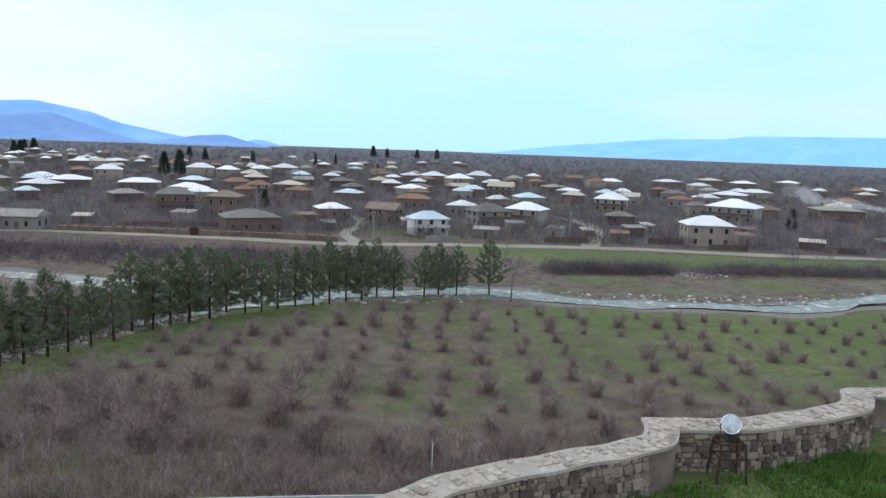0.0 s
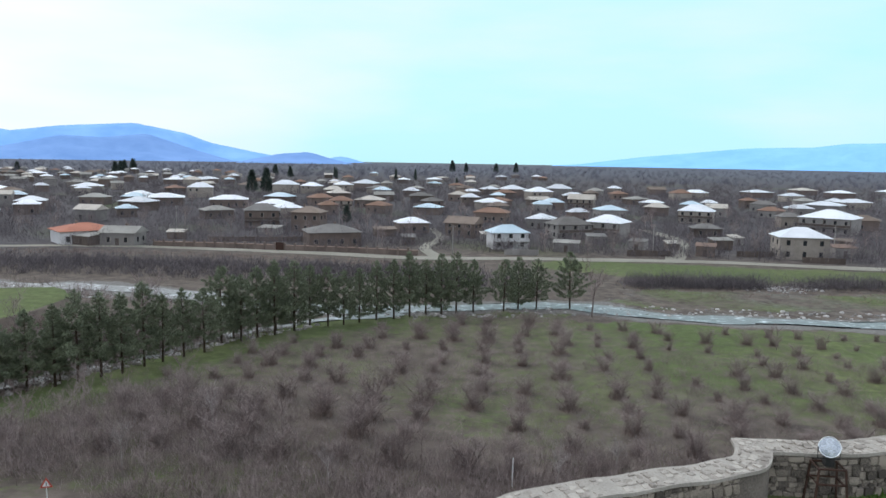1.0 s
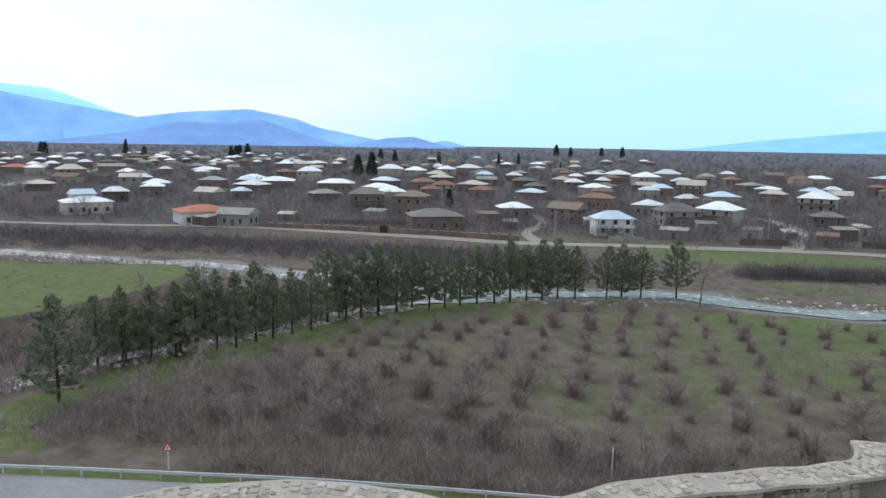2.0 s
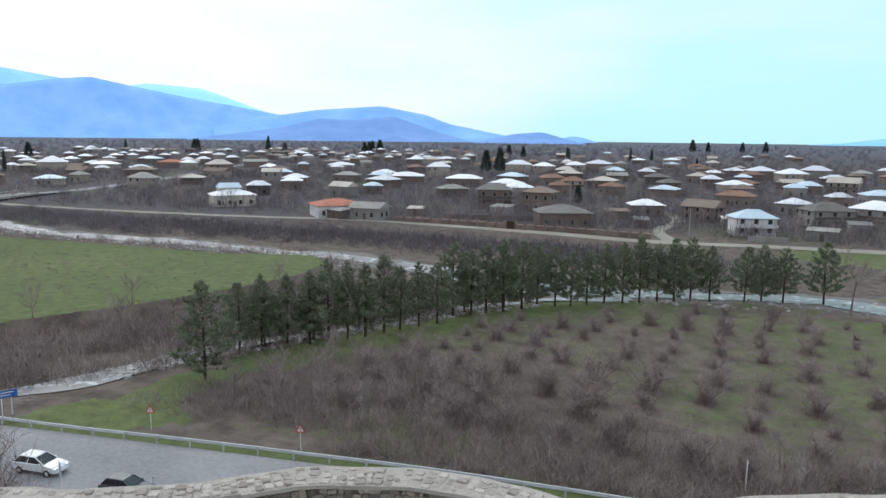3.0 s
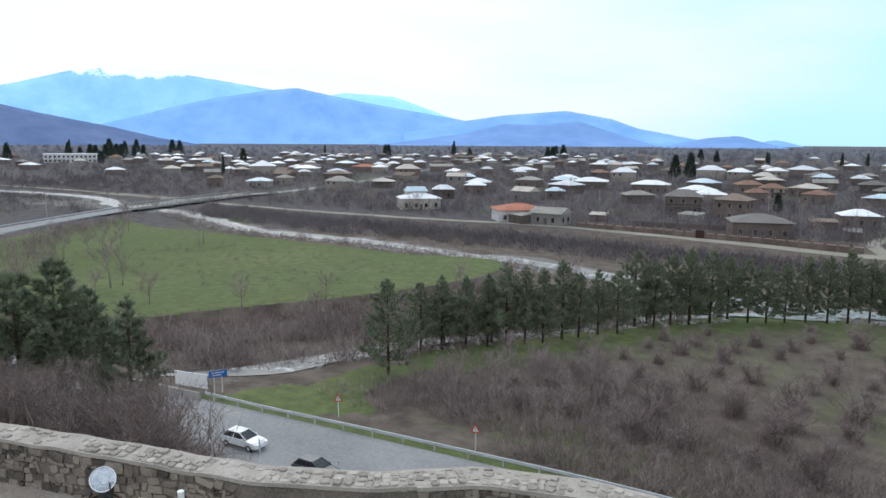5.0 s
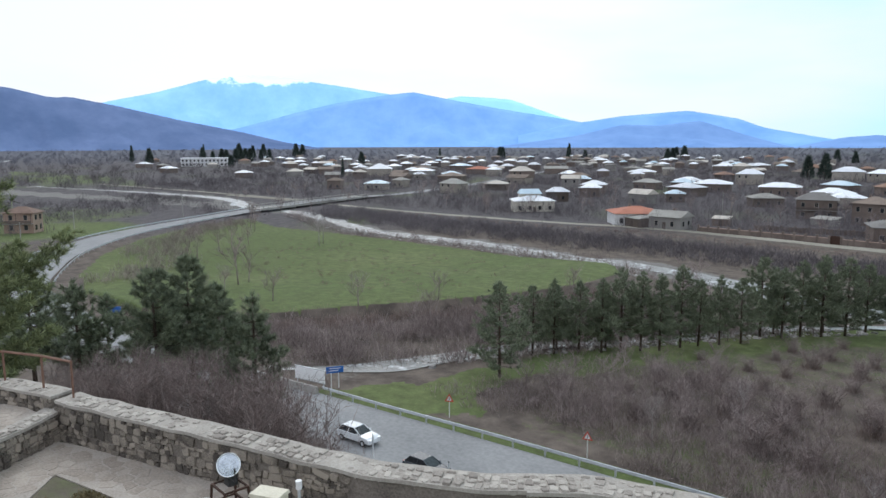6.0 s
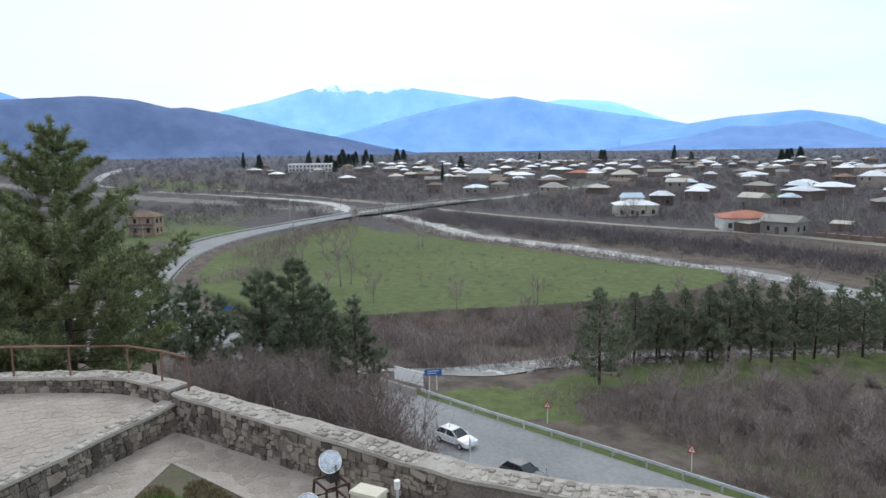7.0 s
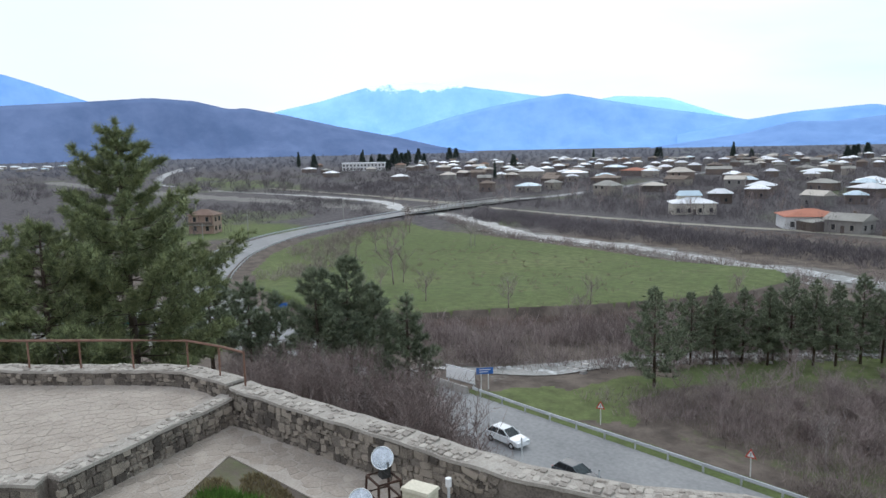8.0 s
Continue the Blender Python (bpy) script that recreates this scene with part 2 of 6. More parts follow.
def ribbon(name, pts, width, z, mat, n=120, wobble=0.0, label="", category=""):
    """A strip of ground cover along a line, following z(x, y); width is a number or one per point."""
    line = sweep(pts, n)
    w = np.interp(np.linspace(0, 1, n), np.linspace(0, 1, len(width)), width) if hasattr(width, "__len__") else np.full(n, width)
    no = normals_of(line)
    cols = 7
    verts = []
    for i in range(n):
        for j in range(cols):
            u = (j / (cols - 1) - 0.5) * (w[i] + wobble * noise.noise((line[i, 0] * 0.11, line[i, 1] * 0.11, 3 * j)))
            x, y = line[i] + no[i] * u
            verts.append((x, y, z(x, y)))
    faces = [(i * cols + j, i * cols + j + 1, (i + 1) * cols + j + 1, (i + 1) * cols + j) for i in range(n - 1) for j in range(cols - 1)]
    return tagged(put(name, mesh_of(name, verts, faces, mat, True)), label, category, kind="structure")


# ---- the ground: one sheet to the horizon ----
FORT_X = np.array([-400, -60, -19, -14, -8, -5.8, -3, 0, 4, 9, 40, 400], float)
FORT_Y = np.array([-260, -25, -1.2, 3.5, 6.0, 7.8, 8.6, 9.6, 12.0, 14.2, 18, 30], float)
RIVER = [(-480, 112), (-400, 134), (-330, 148), (-293, 146), (-268, 137), (-225, 138), (-170, 125), (-138, 127), (-117, 128), (-98, 127), (-77, 128), (-58, 123), (-40, 117),
         (-20, 119), (-3, 125), (10, 127), (22, 122), (40, 121), (60, 122), (84, 134), (130, 150), (220, 165)]
CREEK = [(-72, 39), (-68, 42.8), (-65.2, 46), (-63, 50), (-61.2, 55), (-59.2, 61), (-57, 67), (-53, 74), (-47.5, 83), (-41.5, 95), (-32, 107), (-20, 116)]
FIELD_EDGE = [(-104, 36.5), (-95, 42), (-88.3, 48), (-84.5, 57), (-80, 68), (-76.5, 77), (-73, 88), (-71.5, 98), (-73, 110)]
FIELD = FIELD_EDGE + [(-82, 120), (-93, 120), (-109, 118.5), (-127, 117.8), (-148, 115.5), (-167, 113), (-194, 109), (-222, 114), (-211, 91), (-195, 70), (-173, 53), (-150, 41.5), (-128, 36)]
ORCHARD = [(-42, 47), (-49, 60), (-45, 76), (-38, 92), (-28, 104), (-12, 117), (8, 117), (40, 114), (90, 122), (190, 132), (190, 60), (60, 50), (20, 49)]


def line_distance(x, y, line):
    best = np.full(x.shape, 1e9)
    p = np.array(line, float)
    for a, b in zip(p[:-1], p[1:]):
        d = b - a
        u = np.clip(((x - a[0]) * d[0] + (y - a[1]) * d[1]) / (d @ d), 0, 1)
        best = np.minimum(best, np.hypot(x - a[0] - u * d[0], y - a[1] - u * d[1]))
    return best


def inside(x, y, poly):
    p = np.array(poly, float)
    hit = np.zeros(x.shape, bool)
    for a, b in zip(p, np.roll(p, -1, 0)):
        cross = (a[1] > y) != (b[1] > y)
        hit ^= cross & (x < (b[0] - a[0]) * (y - a[1]) / (b[1] - a[1] + 1e-12) + a[0])
    return hit


def step(a, b, v):
    u = np.clip((v - a) / (b - a), 0, 1)
    return u * u * (3 - 2 * u)


def wave(x, y, s):
    return (np.sin(x / s + 1.7 * np.sin(y / s * 0.7)) + np.sin(y / s * 1.3 + 1.3 * np.sin(x / s * 0.9 + 2)) + 0.6 * np.sin((x + y) / s * 2.1 + 1)) / 2.6


RIVER_LINE, CREEK_LINE = sweep(RIVER, 140), sweep(CREEK, 60)


def height(x, y):
    x, y = np.asarray(x, float), np.asarray(y, float)
    s = (y - np.interp(x, FORT_X, FORT_Y)) * 0.86
    bearing = np.degrees(np.arctan2(-x, y + 1e-6))
    end = 30 + 17 * step(57, 68, bearing) * (1 - step(120, 150, bearing))
    z = np.where(s < 0.25, 19.66, 18.3 * (1 - step(-6, end, s)) / (1 - step(-6, end, 0.3)))
    z = z + 0.35 * wave(x, y, 6) * step(2, 8, s) * (1 - step(25, 34, s))
    dr, dc = line_distance(x, y, RIVER_LINE), line_distance(x, y, CREEK_LINE)
    z = z - 0.26 * (1 - step(3, 12, dr)) - 0.2 * (1 - step(1, 6, dc)) * step(3, 12, dr)
    bed = (x > 14) & (y > 122) & (y < 176)
    z = z - np.where(bed, 0.3 * step(14, 26, x) * step(122, 128, y) * (1 - step(160, 168, y)), 0)
    # the field lies on a low terrace with a cut bank towards the stream
    z = z + np.where(inside(x, y, FIELD), 1.6 * (1 - step(4, 42, line_distance(x, y, FIELD_EDGE))), 0.0)
    r = np.hypot(x, y)
    return z + 0.12 * wave(x, y, 9) * step(45, 70, r) * (1 - step(1500, 2500, r)) * step(12, 20, dr)


# the hazel bushes stand on a planted grid; each has a patch of bare soil under it
rnd = random.Random(5)
ox, oy = np.meshgrid(np.arange(-45, 130, 5.05), 77.2 + 5.25 * np.arange(-5, 9), indexing="ij")
BUSH_SPOTS = np.stack([ox.ravel(), oy.ravel()], 1)[inside(ox.ravel(), oy.ravel(), [(-46, 52), (-42, 76), (-36, 88), (-26, 99), (-10, 111), (10, 112), (40, 110), (90, 117), (125, 120), (125, 70), (60, 52)])]
BUSH_SPOTS = [(x + rnd.uniform(-.8, .8), y + rnd.uniform(-.8, .8)) for x, y in BUSH_SPOTS if rnd.random() < 0.9]


def make_ground():
    rings = np.r_[0.0, np.geomspace(4, 35, 70)[:-1], np.geomspace(35, 260, 230)[:-1], np.geomspace(260, 4900, 70)]
    ang = np.radians(np.r_[np.arange(-42, 100, 0.28), np.arange(100, 318, 4.0)])
    R, A = np.meshgrid(rings, ang, indexing="ij")
    x, y = -R * np.sin(A), R * np.cos(A)
    z = height(x, y)
    n = len(ang)
    verts = np.stack([x, y, z], -1).reshape(-1, 3)
    i, j = np.meshgrid(np.arange(len(rings) - 1), np.arange(n), indexing="ij")
    k = (j + 1) % n
    faces = np.stack([i * n + j, i * n + k, (i + 1) * n + k, (i + 1) * n + j], -1).reshape(-1, 4)[:, ::-1]
    me = bpy.data.meshes.new("ground")
    me.vertices.add(len(verts))
    me.vertices.foreach_set("co", verts.ravel())
    me.loops.add(faces.size)
    me.loops.foreach_set("vertex_index", faces.ravel().astype(np.int32))
    me.polygons.add(len(faces))
    me.polygons.foreach_set("loop_start", np.arange(0, faces.size, 4, dtype=np.int32))
    me.polygons.foreach_set("use_smooth", np.ones(len(faces), bool))
    me.update(calc_edges=True)
    x, y = verts[:, 0], verts[:, 1]
    jx, jy = x + 2.0 * wave(x, y, 5) + 1.2 * wave(y, x, 1.9), y + 2.0 * wave(y + 40, x, 5) + 1.2 * wave(x, y + 9, 1.7)
    r = np.hypot(x, y)
    green = np.where(inside(jx, jy, ORCHARD), 0.36 + 0.18 * step(-5, 40, x) * step(62, 90, y) + 0.10 * step(60, 100, y) + 0.13 * wave(x, y, 7), 0.0)
    near = (r > 45) & (r < 160) & (green > 0)
    bare = np.zeros(x.shape)
    for bx, by in BUSH_SPOTS:
        bare[near] = np.maximum(bare[near], np.exp(-((x[near] - bx) ** 2 + (y[near] - by) ** 2) / 2.2))
    green = green - 0.22 * bare
    green = np.where(inside(x, y, FIELD) & (line_distance(x, y, FIELD_EDGE) > 0.8), 0.86 + 0.10 * wave(x, y, 11), green)
    green = np.where(inside(jx, jy, [(-150, 56), (-118, 62), (-104, 74), (-120, 84), (-160, 76)]), green - 0.16, green)
    green = np.where(inside(jx, jy, [(-61, 40.6), (-58.5, 45), (-55.5, 50), (-53.5, 56), (-51.5, 63), (-49.5, 61), (-51, 53), (-49, 47.5), (-45.5, 45.5), (-45, 43.2), (-53, 41)]), 0.95, green)
    green = np.maximum(green, 0.8 * (1 - step(0.6, 1.8, line_distance(x, y, [(45, 53), (20, 51.1), (-5.5, 48.5), (-22.6, 46.3), (-42.3, 42.5), (-60.2, 38.9)]))))
    green = np.maximum(green, 0.75 * (1 - step(3, 7, line_distance(x, y, [(-50, 64), (-43, 82), (-36, 95), (-26, 107), (-11, 120), (4, 121)]))))
    green = np.maximum(green, 0.62 * (1 - step(8, 16, line_distance(jx, jy, [(14, 176), (60, 172), (150, 172)]))))
    green = np.maximum(green, np.where(inside(jx, jy, [(16, 130), (24, 147), (60, 150), (110, 157), (130, 150), (80, 136), (40, 130)]), 0.44 + 0.2 * wave(x, y, 5), 0))
    green = np.maximum(green, np.where(inside(jx, jy, [(-300, 20), (-255, 60), (-245, 95), (-290, 105), (-340, 60)]), 0.42 + 0.3 * wave(x, y, 12), 0))
    green = np.maximum(green, np.where(inside(jx, jy, [(-480, 118), (-640, 130), (-760, 160), (-560, 190), (-430, 160)]), 0.5 + 0.2 * wave(x, y, 25), 0))
    green = np.maximum(green, 0.8 * (1 - step(14, 34, np.hypot(jx + 232, (jy - 52) * 0.8))))
    green = np.maximum(green, np.where((r > 190) & (r < 900), 0.16 + 0.36 * wave(x, y, 21), 0))
    green = np.maximum(green, np.where((r >= 900) & (r < 2200), 0.10 + 0.3 * wave(x, y * 0.6, 130), 0))
    s = y - np.interp(x, FORT_X, FORT_Y)
    green = np.where((s < 0.3) & (r < 60), np.where(x < -6, 0.42, 1.0), green)
    dr, dc = line_distance(jx, jy, RIVER_LINE), line_distance(jx, jy, CREEK_LINE)
    gravel = np.maximum(0.8 * (1 - step(3.5, 7.5, dr)), 0.4 * (1 - step(1.5, 3, dc)))
    gravel = np.maximum(gravel, np.where(inside(jx, jy, [(14, 124), (20, 148), (45, 150), (100, 156), (220, 172), (220, 150), (90, 134)]), 0.36 + 0.16 * wave(x, y, 6), 0))
    gravel = np.maximum(gravel, 1 - step(4, 13, line_distance(jx, jy, [(-262, 135), (-330, 118), (-420, 90), (-560, 60), (-760, 30)])))
    gravel = np.maximum(gravel, np.where(inside(jx, jy, [(-132, -20), (-100, -8), (-96, 26), (-130, 24)]), 0.9, 0))
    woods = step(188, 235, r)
    # plain is a distance ramp that carries the haze tint
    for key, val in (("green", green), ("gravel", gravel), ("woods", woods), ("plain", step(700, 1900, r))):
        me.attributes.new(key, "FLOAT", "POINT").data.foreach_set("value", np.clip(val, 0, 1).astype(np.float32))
    m = bpy.data.materials.new("winter_ground")
    m.use_nodes = True
    nt, l = m.node_tree.nodes, m.node_tree.links
    b = nt["Principled BSDF"]
    b.inputs["Roughness"].default_value, b.inputs["Specular IOR Level"].default_value = 0.97, 0.15
    geo = nt.new("ShaderNodeNewGeometry")

    def nz(scale, detail=6):
        q = nt.new("ShaderNodeTexNoise")
        q.inputs["Scale"].default_value, q.inputs["Detail"].default_value = scale, detail
        q.inputs["Roughness"].default_value = 0.65
        l.new(geo.outputs["Position"], q.inputs["Vector"])
        return q.outputs["Fac"]

    def attr(key):
        q = nt.new("ShaderNodeAttribute")
        q.attribute_name = key
        return q.outputs["Fac"]

    def math_node(op, a, c):
        q = nt.new("ShaderNodeMath")
        q.operation = op
        for i, v in enumerate((a, c)):
            if isinstance(v, float):
                q.inputs[i].default_value = v
            else:
                l.new(v, q.inputs[i])
        return q.outputs[0]

    def span(v, a, c):
        q = nt.new("ShaderNodeMapRange")
        q.inputs["From Min"].default_value, q.inputs["From Max"].default_value = a, c
        l.new(v, q.inputs["Value"])
        return q.outputs["Result"]

    def blend(fac, a, c):
        q = nt.new("ShaderNodeMix")
        q.data_type = "RGBA"
        l.new(fac, q.inputs["Factor"])
        for key, v in (("A", a), ("B", c)):
            if isinstance(v, tuple):
                q.inputs[key].default_value = (*v, 1)
            else:
                l.new(v, q.inputs[key])
        return q.outputs["Result"]

    wide, medium, fine = nz(0.035), nz(0.35), nz(3.0, 4)
    scrub = blend(span(medium, 0.35, 0.65), (0.075, 0.061, 0.053), (0.165, 0.136, 0.114))
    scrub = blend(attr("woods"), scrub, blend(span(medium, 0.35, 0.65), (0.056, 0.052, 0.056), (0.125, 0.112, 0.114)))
    # bluish distance haze is blended into the far ground colour
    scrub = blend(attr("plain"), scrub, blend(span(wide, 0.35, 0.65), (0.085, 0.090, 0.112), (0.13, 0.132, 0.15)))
    grass = blend(span(fine, 0.3, 0.7), (0.078, 0.104, 0.038), (0.150, 0.195, 0.072))
    grass = blend(span(wide, 0.45, 0.7), grass, (0.175, 0.195, 0.085))
    grass = blend(span(nz(0.6), 0.36, 0.68), grass, (0.080, 0.094, 0.042))
    edge = math_node("ADD", math_node("MULTIPLY", nz(0.8), 0.75), math_node("MULTIPLY", fine, 0.35))
    cover = span(math_node("SUBTRACT", math_node("ADD", attr("green"), edge), 1.0), -0.12, 0.16)
    stony = blend(span(fine, 0.3, 0.7), (0.12, 0.112, 0.102), (0.255, 0.245, 0.23))
    stone_in = span(math_node("SUBTRACT", math_node("ADD", attr("gravel"), edge), 1.0), -0.1, 0.15)
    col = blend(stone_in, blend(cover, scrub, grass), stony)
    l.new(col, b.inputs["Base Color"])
    bump = nt.new("ShaderNodeBump")
    bump.inputs["Strength"].default_value, bump.inputs["Distance"].default_value = 0.5, 0.15
    l.new(fine, bump.inputs["Height"])
    l.new(bump.outputs["Normal"], b.inputs["Normal"])
    me.materials.append(m)
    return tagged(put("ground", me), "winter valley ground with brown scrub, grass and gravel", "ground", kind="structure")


make_ground()

# ---- water, roads ----
WATER = bpy.data.materials.new("shallow_river_water")
WATER.use_nodes = True
q_n, q_l = WATER.node_tree.nodes, WATER.node_tree.links
q_b = q_n["Principled BSDF"]
q_b.inputs["Roughness"].default_value = 0.38
q_geo, q_noise, q_foam = q_n.new("ShaderNodeNewGeometry"), q_n.new("ShaderNodeTexNoise"), q_n.new("ShaderNodeTexNoise")
q_noise.inputs["Scale"].default_value, q_foam.inputs["Scale"].default_value, q_foam.inputs["Detail"].default_value = 2.2, 0.55, 8
q_ramp, q_bump = q_n.new("ShaderNodeValToRGB"), q_n.new("ShaderNodeBump")
q_ramp.color_ramp.elements[0].position, q_ramp.color_ramp.elements[0].color = 0.54, (0.17, 0.175, 0.17, 1)
q_ramp.color_ramp.elements[1].position, q_ramp.color_ramp.elements[1].color = 0.70, (0.62, 0.65, 0.67, 1)
q_bump.inputs["Strength"].default_value, q_bump.inputs["Distance"].default_value = 0.6, 0.2
for q in (q_noise, q_foam):
    q_l.new(q_geo.outputs["Position"], q.inputs["Vector"])
q_l.new(q_foam.outputs["Fac"], q_ramp.inputs["Fac"])
q_l.new(q_ramp.outputs["Color"], q_b.inputs["Base Color"])
q_l.new(q_noise.outputs["Fac"], q_bump.inputs["Height"])
q_l.new(q_bump.outputs["Normal"], q_b.inputs["Normal"])

ribbon("river", RIVER, [1.5, 2, 3, 6, 7, 6, 7, 7, 6, 6, 6, 6, 6, 6, 6, 5, 5, 4.5, 5, 6, 8, 8], lambda x, y: -0.13, WATER, 200, 5.0, "shallow grey-blue river with white riffles over gravel", "river")
ribbon("creek", CREEK, [2.0, 2.8, 3.6, 3.6, 2.8, 2.2, 2.2, 2.2, 2.2, 2.2, 2.6, 3], lambda x, y: -0.09, WATER, 90, 3.0, "narrow rushing side stream behind the pines", "stream")
ROAD = [(60, 46), (20, 44.0), (-5.5, 42.0), (-22, 40.0), (-42, 36.4), (-58, 33.2), (-78, 29.0), (-100, 27.0), (-122, 27.5), (-140, 28.5), (-160, 36.0), (-180, 46.0), (-203, 63.5),
        (-219, 84), (-234, 110), (-243, 131), (-265, 189), (-281, 238), (-325, 338), (-420, 520)]


def road_z(x, y):
    r = math.hypot(x, y)
    return 0.10 + 1.5 * math.exp(-((x + 254) ** 2 + (y - 160) ** 2) / 1800.0)


ribbon("road", ROAD, [10.5, 10.5, 10.5, 10.5, 10.0, 9.5, 9.0, 8.5, 8.0, 8.0, 8.0, 7.5, 7.5, 7.0, 7.0, 6.5, 6.5, 6, 6, 6], road_z, ASPHALT, 260, 0, "worn pale grey asphalt country road", "road")
ribbon("shoulder", [(20, 37.5), (-5, 35.5), (-22, 33.6), (-38, 30.6), (-52, 27.3), (-70, 23)], 5.0, lambda x, y: float(height(x, y)) * 0 + 0.06, SHOULDER, 60, 2.0, "brown dirt shoulder beside the road", "shoulder")
ribbon("far_track", [(-330, 160), (-260, 166), (-207, 168), (-158, 175), (-107, 186), (-66, 185), (-26, 182), (7, 187), (47, 191), (76, 188), (115, 187), (190, 184), (300, 190)], [4, 4, 4.2, 4.2, 4.5, 5.5, 6, 6, 6, 5, 4.5, 4.5, 4],
       lambda x, y: float(height(x, y)) + 0.10, TRACK, 160, 1.2, "pale gravel track along the far river bank", "track")
ribbon("flood_bank", [(-470, 146), (-406, 154), (-349, 161), (-300, 165), (-275, 168)], 5, lambda x, y: float(height(x, y)) + 0.3, TRACK, 60, 2.0, "pale gravel flood bank along the upper river", "bank")
ribbon("upper_river", [(-560, 100), (-640, 103), (-871, 150), (-1238, 250)], [5, 8, 14, 20], lambda x, y: 0.1, WATER, 60, 6.0, "braided pale river far up the valley", "river")
ribbon("lane", [(-22, 184), (-28, 205), (-26, 232), (-34, 262)], 3.6, lambda x, y: float(height(x, y)) + 0.12, TRACK, 40, 1.5, "pale gravel lane between village houses", "lane")
ribbon("lane", [(38, 190), (45, 215), (50, 245), (44, 280)], 5, lambda x, y: float(height(x, y)) + 0.12, TRACK, 40, 1.5, "pale gravel lane between village houses", "lane")


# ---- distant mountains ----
# Aerial haze is painted in: blue base colours plus an even emissive glow.
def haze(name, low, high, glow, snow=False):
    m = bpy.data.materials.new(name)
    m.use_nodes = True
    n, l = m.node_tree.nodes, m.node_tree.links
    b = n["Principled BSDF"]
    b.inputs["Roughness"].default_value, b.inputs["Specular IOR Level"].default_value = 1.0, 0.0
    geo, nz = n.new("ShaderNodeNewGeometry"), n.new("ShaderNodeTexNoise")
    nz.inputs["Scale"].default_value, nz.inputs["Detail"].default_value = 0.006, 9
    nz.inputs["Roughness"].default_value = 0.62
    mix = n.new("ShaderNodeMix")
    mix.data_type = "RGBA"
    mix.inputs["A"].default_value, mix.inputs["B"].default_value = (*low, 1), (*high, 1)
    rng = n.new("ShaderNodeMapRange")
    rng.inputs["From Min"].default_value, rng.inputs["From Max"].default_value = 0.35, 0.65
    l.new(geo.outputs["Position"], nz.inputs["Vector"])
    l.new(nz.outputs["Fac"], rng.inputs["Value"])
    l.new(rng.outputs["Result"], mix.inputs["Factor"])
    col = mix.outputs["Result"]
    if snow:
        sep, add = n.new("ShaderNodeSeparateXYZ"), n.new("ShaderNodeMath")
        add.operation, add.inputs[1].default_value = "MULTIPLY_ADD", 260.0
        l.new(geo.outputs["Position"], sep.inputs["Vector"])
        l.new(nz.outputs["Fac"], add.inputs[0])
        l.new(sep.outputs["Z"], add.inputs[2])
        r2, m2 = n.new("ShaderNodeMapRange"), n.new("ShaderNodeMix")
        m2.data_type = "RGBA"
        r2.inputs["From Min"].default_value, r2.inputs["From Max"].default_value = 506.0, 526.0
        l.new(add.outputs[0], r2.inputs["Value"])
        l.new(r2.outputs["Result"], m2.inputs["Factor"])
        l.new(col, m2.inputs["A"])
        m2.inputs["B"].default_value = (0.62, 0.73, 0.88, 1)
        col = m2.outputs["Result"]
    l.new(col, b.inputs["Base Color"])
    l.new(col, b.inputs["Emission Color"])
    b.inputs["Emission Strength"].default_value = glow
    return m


def ridge(name, dist, knots, mat, label, seed, rough=1.0):
    """A mountain ridge round the valley: knots give bearing (degrees to the left) and elevation of the crest."""
    k = np.array(sorted(knots), float)
    az = np.arange(k[0, 0], k[-1, 0] + 0.05, 0.12)
    el = np.interp(az, k[:, 0], k[:, 1])
    ker = np.ones(7) / 7
    el = np.convolve(np.pad(el, 3, "edge"), ker, "valid")
    rows = 14
    verts = []
    for i in range(rows + 5):
        u = i / rows
        rr = dist * (0.90 + 0.10 * min(u, 1.0)) + (max(0, i - rows)) * 18
        for a, e in zip(az, el):
            top = dist * math.tan(radians(e)) + 25
            p = (math.radians(a) * 14, i * 0.35, seed)
            spur = noise.turbulence((p[0] * 1.4, p[1] * 0.5, seed), 5, False) - 0.5
            f = u ** 1.25 if u <= 1 else 1 - 0.18 * (i - rows)
            z = top * f + (spur * 0.22 * top * math.sin(math.pi * min(u, 1)) if u <= 1 else 0)
            if i == rows:
                z += rough * dist * 0.00035 * noise.turbulence((a * 2.3, seed, 0), 4, False)
            r2 = rr + spur * dist * 0.006 * (1 - abs(2 * min(u, 1) - 1))
            verts.append((-r2 * math.sin(radians(a)), r2 * math.cos(radians(a)), min(z, top + 12) - (6 if i == 0 else 0)))
    n = len(az)
    faces = [(i * n + j, i * n + j + 1, (i + 1) * n + j + 1, (i + 1) * n + j) for i in range(rows + 4) for j in range(n - 1)]
    return tagged(put(name, mesh_of(name, verts, faces, mat, True)), label, "mountain", kind="structure")


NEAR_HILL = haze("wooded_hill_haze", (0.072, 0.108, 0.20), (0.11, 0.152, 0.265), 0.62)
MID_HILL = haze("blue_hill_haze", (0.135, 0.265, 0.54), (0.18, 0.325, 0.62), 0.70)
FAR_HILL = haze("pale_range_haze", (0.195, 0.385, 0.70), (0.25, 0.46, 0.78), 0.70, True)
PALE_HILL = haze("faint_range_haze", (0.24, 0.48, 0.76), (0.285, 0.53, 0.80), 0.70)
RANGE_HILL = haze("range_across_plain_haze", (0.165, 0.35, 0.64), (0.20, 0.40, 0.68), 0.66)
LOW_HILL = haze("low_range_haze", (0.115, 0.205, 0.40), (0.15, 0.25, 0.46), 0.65)
